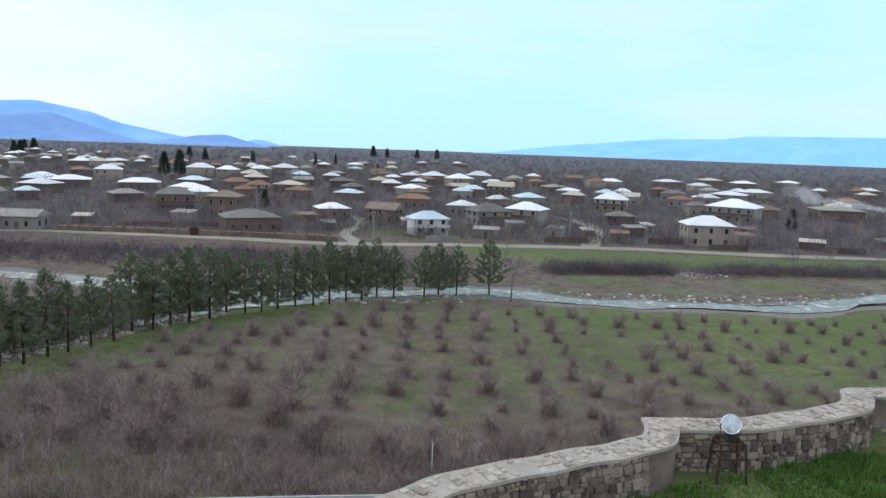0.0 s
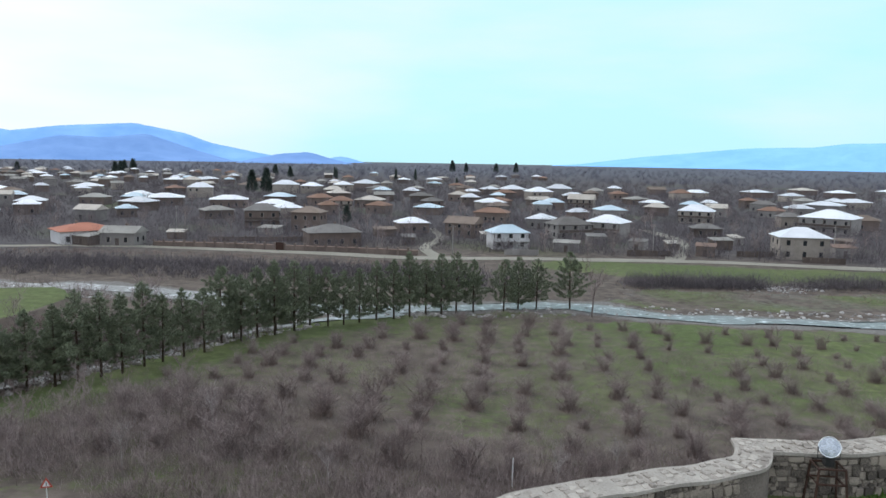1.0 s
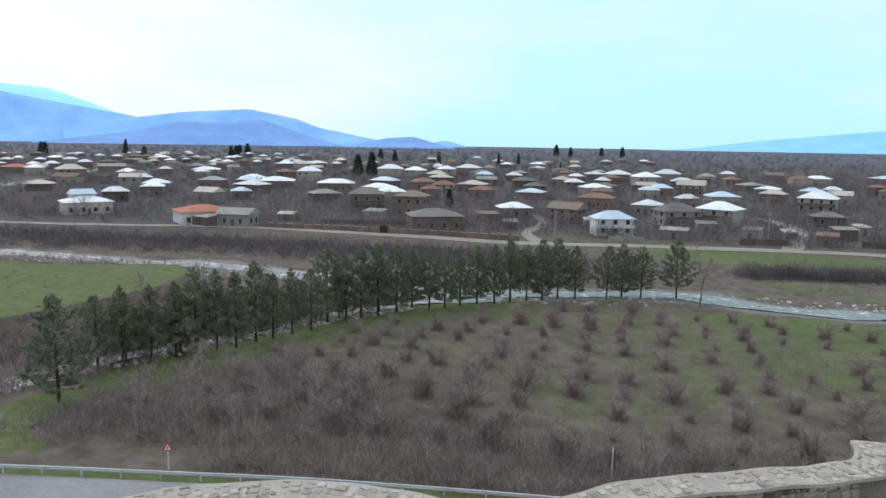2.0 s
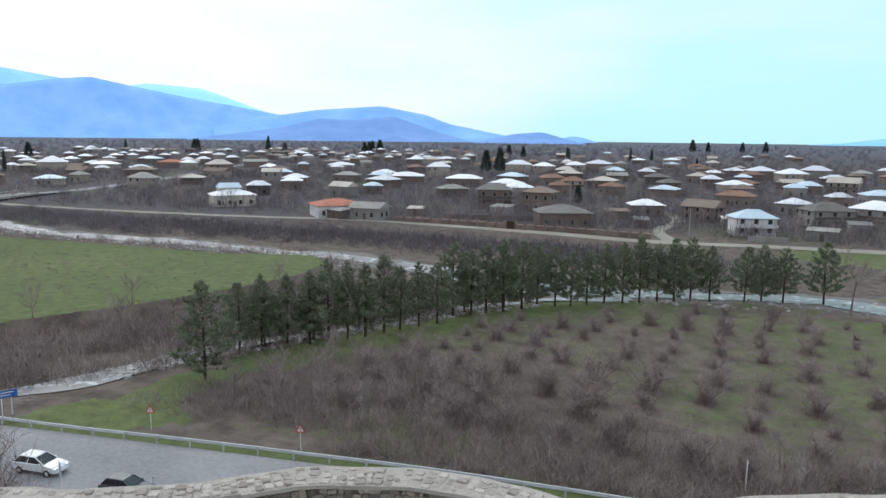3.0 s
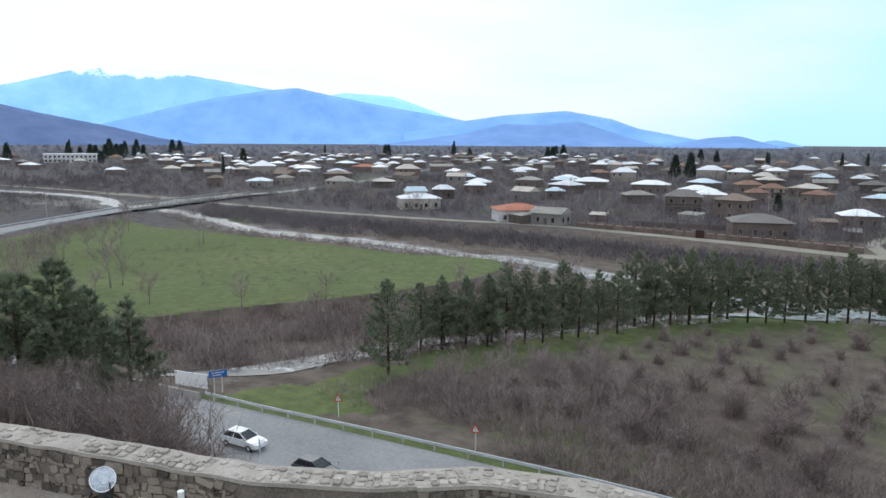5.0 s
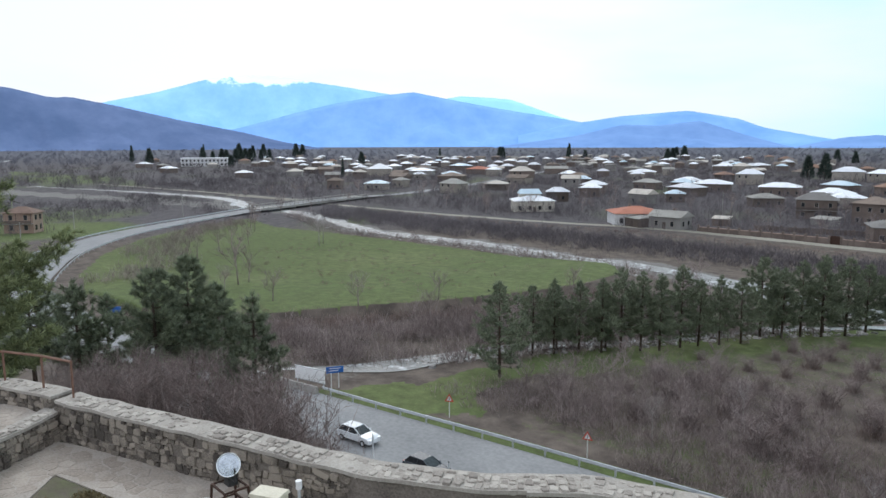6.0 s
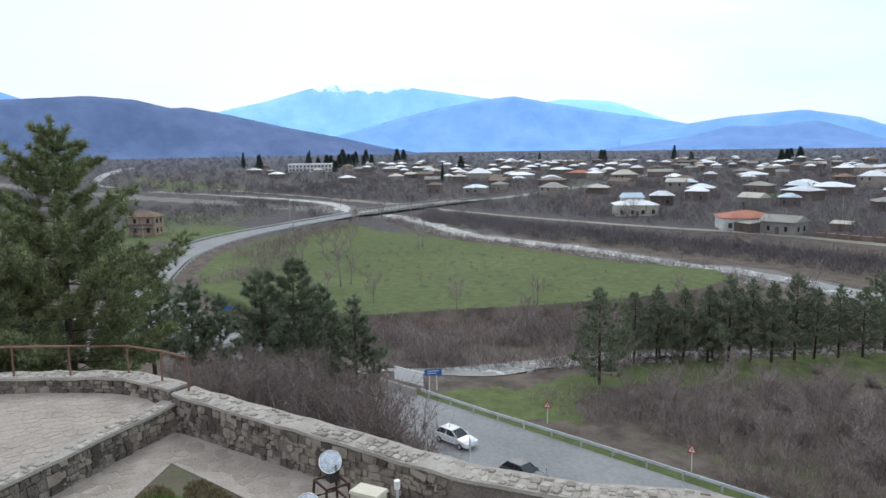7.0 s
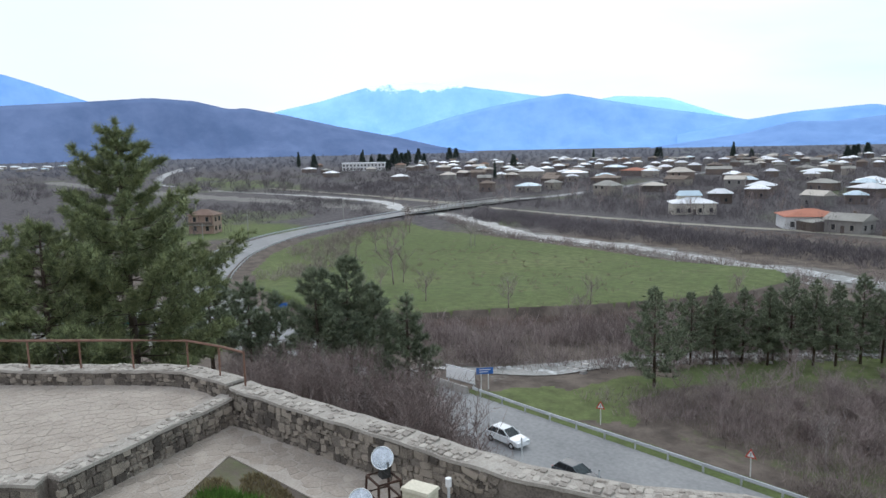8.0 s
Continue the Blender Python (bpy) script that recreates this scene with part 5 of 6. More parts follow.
house(-151.5, 845.5, 12.6, 6.7, "cream", "cream", 2)
house(-96.1, 774.1, 17.7, 8.5, "white", "cream", 1)
house(-426.7, 326.5, 18.7, 10.0, "white", "cream", 2)
house(-414.2, 356.9, 18.3, 6.8, "white", "grey", 1)
house(-356.0, 288.7, 12.3, 7.1, "brown", "brick", 1)
house(-335.4, 313.7, 16.6, 6.4, "brown", "brown", 1)
house(-475.0, 455.2, 19.4, 11.3, "blue", "brick", 1)
house(-404.9, 408.3, 18.5, 8.1, "red", "brick", 1)
house(-323.2, 365.8, 16.3, 9.9, "cream", "brick", 2)
house(-285.2, 449.3, 27.8, 9.9, "white", "cream", 1)
house(-201.8, 364.1, 13.9, 7.1, "white", "brown", 1)
house(-367.6, 456.5, 19.6, 9.1, "grey", "brick", 1)
house(-504.2, 707.5, 25.6, 9.5, "white", "brick", 1)
house(-232.5, 50.5, 9.3, 7.4, "rust", "ruin", 2)


# the raised upper roof of the pale yellow house
part("upper_wall", Shape().box(-4.6, 3.0, -0.5, 4.6, 4.0, 6.3), WALLS["pale"], main)
part("upper_roof", Shape().add([(-5.0, -1.0, 6.31), (3.4, -1.0, 6.31), (3.4, 5.0, 6.31), (-5.0, 5.0, 6.31), (-5.0, -1.0, 6.42), (3.4, -1.0, 6.42), (3.4, 5.0, 6.42), (-5.0, 5.0, 6.42), (-4.2, 2.0, 8.0), (2.6, 2.0, 8.0)],
                               [(3, 2, 1, 0), (0, 1, 5, 4), (1, 2, 6, 5), (2, 3, 7, 6), (3, 0, 4, 7), (4, 5, 9, 8), (5, 6, 9), (6, 7, 8, 9), (7, 4, 8)]), ROOFS["blue"], main, "pale bluish raised roof")


# a long white school among the far houses
school = thing("school", -760, 344, -0.1, 60)
part("wall", Shape().box(-24, 24, -6, 6, 0, 8.6), WALLS["white"], school)
part("roof", Shape().box(-24.5, 24.5, -6.5, 6.5, 8.61, 9.3, 0.3), ROOFS["white"], school)
for i in range(12):
    for z in (1.2, 5.2):
        part("window", Shape().box(-22.6 + i * 4 - 0.2, -22.6 + i * 4 + 1.6, -6.06, -6.003, z, z + 2.1), GLASS_DARK, school)
tagged(school, "long white two-storey school building with flat roof", "school")
taken.append((-762, 339, 30))

rnd = random.Random(12)
tries = 0
made = 0
while made < 185 and tries < 6000:
    tries += 1
    a = radians(rnd.uniform(-33, 70))
    r = 300 * (3.6 ** rnd.random())
    x, y = -r * math.sin(a), r * math.cos(a)
    if math.degrees(a) > 58 and r < 650:
        continue
    if math.degrees(a) < -2 and r > 640:
        continue
    if r > 620 and rnd.random() < 0.45 and math.degrees(a) < 22:
        continue
    if not free(x, y, 12) or line_distance(np.array([x]), np.array([y]), ROAD)[0] < 14:
        continue
    house(x, y, rnd.uniform(8.5, 14.5), rnd.uniform(5.0, 8.0), rnd.choice(("white", "white", "white", "cream", "blue", "grey", "slate", "brown", "orange", "cream")), rnd.choice(("cream", "brick", "brick", "grey", "brown")), rnd.choice((1, 1, 2)), False)
    made += 1
made = 0
while made < 95:
    a, r = radians(rnd.uniform(24, 63)), rnd.uniform(480, 1150)
    x, y = -r * math.sin(a), r * math.cos(a)
    if free(x, y, 9):
        house(x, y, rnd.uniform(8.5, 14), rnd.uniform(5.0, 8.0), rnd.choice(("white", "white", "white", "cream", "brown", "grey")), rnd.choice(("cream", "brick", "grey", "brown")), rnd.choice((1, 2)), False)
        made += 1
# a village further up the plain
for i in range(26):
    a, r = radians(rnd.uniform(84, 96)), rnd.uniform(1250, 1750)
    x, y = -r * math.sin(a), r * math.cos(a)
    house(x, y, rnd.uniform(12, 19), 6.5, rnd.choice(("white", "white", "blue")), "cream", 1, False)

# trees in the gardens
made = 0
tries = 0
while made < 150 and tries < 9000:
    tries += 1
    a = radians(rnd.uniform(-33, 64))
    r = 196 * (2.0 ** (rnd.random() ** 1.1))
    x, y = -r * math.sin(a), r * math.cos(a)
    if y < 170 + max(0, x + 60) * 0.0 and r < 260 or not free(x, y, 1.2):
        continue
    if line_distance(np.array([x]), np.array([y]), ROAD)[0] < 7 or min((x + 26) ** 2 + (y - 220) ** 2, (x - 46) ** 2 + (y - 230) ** 2) < 40:
        continue
    if line_distance(np.array([x]), np.array([y]), [(-207, 168), (-158, 175), (-107, 186), (-66, 185), (-26, 182), (7, 187), (47, 191), (115, 187)])[0] < 6:
        continue
    stand(TREES, x, y, rnd, rnd.uniform(0.6, 1.2), "leafless brown garden tree among the houses", "bare tree", "leafless garden trees")
    made += 1
drop(TREES + PALE + SLOPE_TREES)


def evergreen_kind(tall, wide, seed, count=900):
    """A dark narrow cypress or fir of upswept sprays."""
    q = np.random.RandomState(seed)
    u = q.uniform(0, 1, count) ** 0.8
    a = q.uniform(0, 6.283, count)
    rr = wide * (1 - u) ** 0.75 * np.minimum(1, 0.4 + u * 6) * np.sqrt(q.uniform(0.25, 1, count))
    base = np.stack([rr * np.cos(a), rr * np.sin(a), 0.3 + u * tall * 0.95], 1)
    d = np.stack([np.cos(a) * 0.28 * wide, np.sin(a) * 0.28 * wide, np.full(count, 0.10 * tall)], 1) + q.normal(0, 0.12 * wide, (count, 3))
    ob = thing("evergreen_tree")
    part("trunk", Shape().tube([(0, 0, -0.3), (0, 0, tall * 0.9)], [0.2, 0.04], 6), BARK, ob)
    tagged(put("crown", sliver_mesh("crown", slivers(base, base + d, np.full(count, 0.07 * wide + 0.05), q), EVERGREEN), ob), kind="stuff")
    return ob


CYPRESS = [evergreen_kind(15, 1.5, 1), evergreen_kind(13, 2.0, 2)]
FIR = [evergreen_kind(13, 4.0, 3), evergreen_kind(12, 3.4, 4)]
for x, y, size in ((-1001, 352, 1.6), (-797, 360, 1.5), (-719, 925, 1.7), (-609, 781, 1.4), (-434, 299, .9), (-484, 819, 1.1), (-150, 840, 1.0), (-130, 860, 1.0), (-210, 800, .9), (-240, 905, 1.0), (-60, 640, .7), (-840, 760, 1.2)):
    stand(CYPRESS, x, y, rnd, size, "tall dark narrow cypress above the roofs", "cypress", "dark cypresses")
for x, y, size in ((-1020, 516, 1.9), (-1060, 560, 1.6), (-1176, 642, 1.8), (-1100, 662, 1.7), (-1140, 700, 1.6), (-865, 324, 1.5), (-745, 800, 1.4), (-765, 815, 1.3), (-480, 812, 1.2), (-510, 905, 1.4), (-530, 910, 1.2), (-189, 490, 1.25), (-181, 497, 1.35), (-69, 278, .55),
                   (-581, 1031, 1.3), (-600, 1040, 1.2), (123, 257, .6), (-800, 372, 1.2), (-835, 400, 1.3), (-850, 425, 1.4), (-880, 460, 1.3), (-905, 440, 1.2), (-925, 470, 1.4), (-700, 345, 1.0), (-660, 480, 1.1), (-900, 500, 1.3), (-930, 480, 1.3), (-960, 520, 1.2), (-640, 860, 1.0), (-150, 1500, 1.7), (-120, 1480, 1.5), (-60, 1500, 1.4), (-20, 1520, 1.5), (-330, 940, 1.1), (-290, 880, 1.0), (-1000, 450, 1.5)):
    stand(FIR, x, y, rnd, size, "dark broad conifer among the houses", "conifer", "dark village conifers")
drop(CYPRESS + FIR)


def brush(name, spots, tall, spread, per, mat, seed, label, width=0.03):
    """Uncountable bare scrub: spots are x, y of clumps."""
    q = np.random.RandomState(seed)
    p = np.repeat(np.array(spots, float), per, 0)
    n = len(p)
    size = np.repeat(q.uniform(0.5, 1.25, len(spots)), per)
    off = q.normal(0, 0.42 * spread, (n, 2)) * size[:, None]
    xy = p + off
    z = height(xy[:, 0], xy[:, 1])
    k = q.uniform(0, 1, n) ** 1.3 * tall * 0.75 * size * np.exp(-np.hypot(off[:, 0], off[:, 1]) ** 2 / (2 * (0.7 * spread) ** 2))
    base = np.stack([xy[:, 0], xy[:, 1], z + k - 0.05], 1)
    tip = base + np.stack([q.normal(0, 0.2, n) * spread, q.normal(0, 0.2, n) * spread, q.uniform(0.2, 0.5, n) * tall * size], 1)
    v = slivers(base, tip, q.uniform(0.5, 1.3, n) * width, q)
    return tagged(put(name, sliver_mesh(name, v, mat)), label, "scrub", kind="stuff")


def scatter(line, half, count, seed):
    q = np.random.RandomState(seed)
    pts = sweep(line, 400)
    i = q.randint(0, 400, count)
    return pts[i] + q.uniform(-1, 1, (count, 2)) * half


brush("bank_scrub", np.vstack([scatter([(-225, 146), (-158, 143), (-107, 148), (-66, 150), (-30, 150), (-2, 146)], (6, 10), 1300, 1), scatter([(-215, 148), (-158, 150), (-107, 156), (-66, 157), (-30, 155)], (6, 7), 600, 61)]), 2.7, 2.0, 36, WOODS, 2, "dense brown leafless scrub on the far river bank", 0.045)
brush("bank_scrub", np.vstack([scatter([(23, 151), (38, 154), (50, 156)], (2.5, 3), 190, 3), scatter([(58, 157), (78, 160), (100, 161), (130, 166)], (4, 3), 330, 4)]), 3.2, 2.8, 56, WOODS, 5, "dense brown leafless scrub below the far track", 0.034)
brush("verge_weeds", np.vstack([scatter([(-210, 160), (-158, 165), (-107, 174), (-66, 174), (-26, 170)], (6, 4), 600, 9), scatter([(20, 150), (50, 148), (90, 150), (140, 160)], (8, 10), 260, 81), scatter([(-160, 80), (-120, 84), (-92, 92)], (16, 22), 170, 82)]), 0.9, 1.0, 22, TWIG_DARK, 83, "low dry weeds and shoots on the verges and field", 0.03)
brush("creek_scrub", np.vstack([scatter([(-92, 37), (-76, 50), (-69, 68), (-62, 88), (-53, 105)], (4, 4), 420, 6), scatter([(-66, 62), (-58, 76), (-48, 92)], (5, 4), 230, 7), scatter([(-72, 44), (-66, 48)], (2, 2), 45, 54), scatter([(-66, 50), (-58, 58), (-52, 72), (-44, 88), (-36, 99)], (1.5, 1.5), 90, 51), scatter([(-222, 130), (-170, 116), (-138, 119), (-110, 120), (-84, 120), (-62, 114), (-48, 106)], (3, 2), 150, 52), scatter([(-135, 44), (-150, 58), (-172, 64), (-196, 84), (-212, 104)], (4, 6), 200, 8)]), 2.8, 2.2, 46, TWIG, 9, "tangled leafless scrub round the stream and field", 0.035)
brush("bank_foot_scrub", scatter([(-99, 37.5), (-90, 43.5), (-83, 53), (-78, 65), (-73, 77), (-69.5, 90), (-68.5, 100)], (2.2, 2.0), 320, 55), 1.5, 1.5, 44, TWIG_DARK, 56, "low bare scrub at the foot of the cut bank", 0.03)
brush("roadside_thicket", np.vstack([scatter([(-48, 50), (-38, 54), (-28, 55), (-14, 54), (2, 55), (18, 57)], (5, 4), 520, 10), scatter([(-42, 62), (-34, 66), (-24, 64)], (6, 6), 240, 11), scatter([(-30, 47.4), (-14, 49.4), (4, 51), (24, 53)], (3, 1.2), 230, 53)]), 2.0, 1.6, 46, TWIG, 12, "thick tangle of bare brown brush behind the guardrail", 0.022)
brush("orchard_scrub", np.vstack([scatter([(-44, 56), (-20, 56), (5, 57), (30, 60)], (8, 7), 620, 41), scatter([(-38, 76), (-15, 78), (15, 78), (45, 80)], (10, 16), 620, 42), scatter([(-16, 112), (0, 116), (12, 116)], (5, 4), 120, 43)]), 1.3, 1.4, 46, TWIG, 44, "dry weeds and bare shoots between the orchard bushes", 0.012)
brush("slope_scrub", np.vstack([scatter([(-26, 14), (-32, 18), (-37, 19), (-42, 17)], (3, 3), 260, 72), scatter([(-20, 12), (-30, 16), (-40, 21), (-46, 24)], (5, 6), 640, 13), scatter([(-28, 4), (-38, 8), (-48, 14)], (4, 5), 260, 14)]), 2.0, 1.5, 60, TWIG_SLOPE, 15, "bare brown brush covering the fortress slope", 0.016)
spots = scatter([(-330, 20), (-300, 60), (-290, 100), (-350, 150), (-420, 200)], (40, 30), 620, 16)
spots = spots[(line_distance(spots[:, 0], spots[:, 1], RIVER) > 13) & (line_distance(spots[:, 0], spots[:, 1], ROAD) > 9)]
brush("far_bank_scrub", spots, 3.4, 3.4, 34, WOODS, 17, "brown leafless woodland along the upper river", 0.07)
q = np.random.RandomState(20)
a, r = np.radians(q.uniform(-38, 66, 7500)), 197 * (3.4 ** (q.uniform(0, 1, 7500) ** 1.0))
spots = np.stack([-r * np.sin(a), r * np.cos(a)], 1)
homes = np.array([t[:2] for t in taken])
away = np.sqrt(((spots[:, None, :] - homes[None]) ** 2).sum(-1)).min(1)
ok = (line_distance(spots[:, 0], spots[:, 1], ROAD) > 9) & (away > 5.8) & (line_distance(spots[:, 0], spots[:, 1], [(-330, 160), (-207, 168), (-158, 175), (-107, 186), (-66, 185), (-26, 182), (7, 187), (47, 191), (115, 187), (300, 190)]) > 6)
ok &= ((spots[:, 1] > 180) | (spots[:, 0] < -220)) & (line_distance(spots[:, 0], spots[:, 1], RIVER) > 14)
q2 = np.random.RandomState(27)
round_home = []
for hx, hy, hg in taken:
    if math.hypot(hx, hy) < 900:
        for k in range(5):
            t, g = math.atan2(-hy, -hx) + q2.uniform(-1.5, 1.5), hg + q2.uniform(1.5, 4.5)
            round_home.append((hx + g * math.cos(t), hy + g * math.sin(t)))
brush("garden_trees", round_home, 6.0, 2.6, 60, WOODS, 28, "bare fruit trees standing close round the houses", 0.035)
brush("garden_scrub", spots[ok], 4.8, 2.8, 38, WOODS, 23, "leafless fruit trees and hedges between the houses", 0.05)
q = np.random.RandomState(21)
a, r = np.radians(q.uniform(-40, 98, 7000)), 420 * (7.0 ** (q.uniform(0, 1, 7000) ** 0.85))
spots = np.stack([-r * np.sin(a), r * np.cos(a)], 1)
ok = (line_distance(spots[:, 0], spots[:, 1], ROAD) > 12) & (line_distance(spots[:, 0], spots[:, 1], [(-262, 135), (-330, 118), (-420, 90), (-560, 60), (-760, 30)]) > 26)
a, r = np.radians(q.uniform(-6, 98, 560)), q.uniform(900, 2300, 560)
brush("horizon_trees", np.stack([-r * np.sin(a), r * np.cos(a)], 1), 12.0, 4.0, 44, HAZED_WOODS, 71, "taller bare trees along the edge of the plain", 0.16)
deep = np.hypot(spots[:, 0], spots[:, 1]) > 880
brush("distant_woods", spots[ok & deep], 7.0, 4.8, 42, HAZED_WOODS, 24, "haze-tinted grey-blue leafless woodland far out on the plain", 0.14)
brush("far_woods", spots[ok & ~deep], 6.5, 4.6, 42, WOODS, 22, "endless brown leafless woodland and gardens over the plain", 0.13)


# ---- along the road ----
def guardrail(pts, spacing, label, mat=STEEL):
    line = sweep(pts, 160)
    ob = thing("guardrail")
    no = normals_of(line)
    zs = [float(height(*p)) if p[0] > -120 else road_z(*p) - 0.1 for p in line]
    prof = [(0.0, 0.42), (0.05, 0.47), (0.05, 0.53), (0.01, 0.575), (0.05, 0.62), (0.05, 0.68), (0.0, 0.73), (-0.012, 0.73), (-0.012, 0.42)]
    verts = [(p[0] + n[0] * u, p[1] + n[1] * u, z + h) for p, n, z in zip(line, no, zs) for u, h in prof]
    k = len(prof)
    faces = [(i * k + j, i * k + (j + 1) % k, (i + 1) * k + (j + 1) % k, (i + 1) * k + j) for i in range(len(line) - 1) for j in range(k)]
    put("rail_beam", mesh_of("rail_beam", verts, faces, mat), ob, "pressed steel beam")
    s = np.r_[0, np.cumsum(np.linalg.norm(np.diff(line, axis=0), axis=1))]
    for u in np.arange(0, s[-1], spacing):
        x, y = np.interp(u, s, line[:, 0]), np.interp(u, s, line[:, 1])
        z = float(np.interp(u, s, zs))
        put("post", POST, ob, m=pose(x, y, z))
    return tagged(ob, label, "guardrail")


POST = Shape().box(-0.06, 0.06, -0.13, -0.02, -0.1, 0.72).mesh("post", STEEL)
guardrail([(45, 52.5), (20, 50.6), (-5.5, 48.0), (-14, 47.0), (-22.6, 45.8), (-32.3, 44.0), (-42.3, 42.0), (-52, 40.0), (-60.2, 38.4)], 3.0, "galvanised steel guardrail along the far road edge")
guardrail([(-146, 24.5), (-163, 32.0), (-184, 42.5), (-207, 60.5), (-223.5, 82), (-238, 108.5), (-246, 127)], 4.0, "long steel guardrail round the outer curve of the road")
guardrail([(-137, 33.0), (-156, 40.5), (-176, 50.5), (-198, 67.5), (-213.5, 86.5), (-229, 111.5)], 4.0, "steel guardrail round the inner curve of the road")
curb = thing("concrete_barrier")
for i in range(9):
    x, y = -61.2 - i * 2.02, 37.6 - i * 0.43
    part("block", Shape().add([(-.95, -.28, 0), (.95, -.28, 0), (.95, .28, 0), (-.95, .28, 0), (-.95, -.12, .78), (.95, -.12, .78), (.95, .12, .78), (-.95, .12, .78)], [(3, 2, 1, 0), (4, 5, 6, 7), (0, 1, 5, 4), (1, 2, 6, 5), (2, 3, 7, 6), (3, 0, 4, 7)]), CONCRETE, curb).matrix_basis = pose(x, y, 0.02, 0, 0, 12)
tagged(curb, "row of pale concrete barrier blocks by the road", "barrier")


def warning_sign(x, y, face):
    ob = thing("warning_sign", x, y, float(height(x, y)), face)
    part("post", Shape().tube([(0, 0, -0.1), (0, 0, 2.35)], [0.045, 0.045], 8), WHITEPAINT, ob, "white painted post")
    plate = part("plate", Shape().add([(-.5, -.05, 1.75), (.5, -.05, 1.75), (0, -.05, 2.62), (-.5, -.07, 1.75), (.5, -.07, 1.75), (0, -.07, 2.62)], [(0, 1, 2), (5, 4, 3), (0, 3, 4, 1), (1, 4, 5, 2), (2, 5, 3, 0)]), REDPAINT, ob, "red-bordered triangular plate")
    part("field", Shape().add([(-.31, -.075, 1.86), (.31, -.075, 1.86), (0, -.075, 2.41), (-.31, -.08, 1.86), (.31, -.08, 1.86), (0, -.08, 2.41)], [(0, 1, 2), (5, 4, 3), (0, 3, 4, 1), (1, 4, 5, 2), (2, 5, 3, 0)]), WHITEPAINT, plate, "white inner triangle")
    part("symbol", Shape().box(-.035, .035, -.088, -.082, 1.94, 2.22), BLACK, plate)
    ob.scale = (0.86, 0.86, 0.86)
    return tagged(ob, "red and white triangular warning sign on a white post", "road sign", "warning signs by the road")


warning_sign(-46.8, 43.4, 30)
warning_sign(-33.0, 45.6, 20)

board = thing("billboard", -63.3, 38.9, 0.0, 16)
part("panel", Shape().box(-2.0, 2.0, -0.05, 0.05, 0.50, 1.80), BOARD_WHITE, board, "blank white panel")
for q in (-1.8, 1.8):
    part("post", Shape().tube([(q, 0.08, -0.1), (q, 0.08, 1.85)], [0.05, 0.05], 8), STEEL, board)
part("frame", Shape().box(-2.06, 2.06, -0.06, 0.06, 1.802, 1.87).box(-2.06, 2.06, -0.06, 0.06, 0.43, 0.498), STEEL, board)
tagged(board, "white roadside billboard seen at an angle", "billboard")
blue = thing("direction_sign", -60.6, 40.2, 0.0, 66)
blue.scale = (0.85, 0.85, 0.95)
for q in (-0.45, 0.45):
    part("post", Shape().tube([(q, 0.05, -0.1), (q, 0.05, 2.3)], [0.05, 0.05], 8), WHITEPAINT, blue)
part("panel", Shape().box(-1.05, 1.05, -0.03, 0.0, 1.75, 2.45), BLUEPAINT, blue, "blue panel with white bars")
for i, q in enumerate((0.48, 0.36)):
    part("bar", Shape().box(-0.7, 0.7 - i * 0.3, -0.04, -0.032, 2.2 - i * 0.25, 2.28 - i * 0.25), WHITEPAINT, blue)
tagged(blue, "blue direction sign on two white posts", "road sign")
small = thing("direction_sign", -103.5, 32.7, 0.0, 60)
part("post", Shape().tube([(0, 0.04, -0.1), (0, 0.04, 2.6)], [0.05, 0.05], 8), STEEL, small)
part("panel", Shape().box(-0.9, 0.9, -0.03, 0.0, 1.7, 2.6), BLUEPAINT, small, "plain blue panel")
tagged(small, "small blue road sign at the junction", "road sign")
pole = thing("marker_pole", -0.3, 53.9, 0.0, 0)
part("shaft", Shape().tube([(0, 0, -0.1), (0.02, 0, 2.3)], [0.05, 0.045], 8), WHITEPAINT, pole, "white weathered shaft")
part("cap", Shape().tube([(0.02, 0, 2.3), (0.02, 0, 2.36)], [0.055, 0.03], 8), CONCRETE, pole)
tagged(pole, "thin white pole at the orchard edge", "pole")
bs = thing("notice_board", -44.4, 32.9, 0.05, -30)
part("post", Shape().tube([(0, 0, 0), (0, 0, 2.0)], [0.045, 0.045], 8), WHITEPAINT, bs)
part("panel", Shape().box(-0.36, 0.36, -0.05, -0.01, 0.85, 2.05), STEEL, bs, "dull grey back of the panel")
tagged(bs, "grey upright notice board on a white post", "sign")
sp = thing("marker_pole", -37.4, 34.6, 0.05, 0)
part("shaft", Shape().tube([(0, 0, 0), (0, 0, 1.5)], [0.04, 0.04], 6), STEEL, sp)
part("cap", Shape().tube([(0, 0, 1.5), (0, 0, 1.56)], [0.05, 0.05], 6), BLACK, sp)
tagged(sp, "thin grey roadside post", "pole")


def car_paint(name, c):
    return material(name, tuple(0.9 * v for v in c), c, 0.25, 0.5, 3, 0, 0.0, spec=0.6)


WHITE_CAR, DARK_CAR, BLUE_CAR, GREEN_CAR, SILVER_CAR = (car_paint(n, c) for n, c in (("white_car_paint", (0.72, 0.74, 0.76)), ("dark_car_paint", (0.06, 0.07, 0.08)), ("blue_car_paint", (0.03, 0.12, 0.42)), ("green_car_paint", (0.03, 0.25, 0.20)), ("silver_car_paint", (0.45, 0.47, 0.48))))


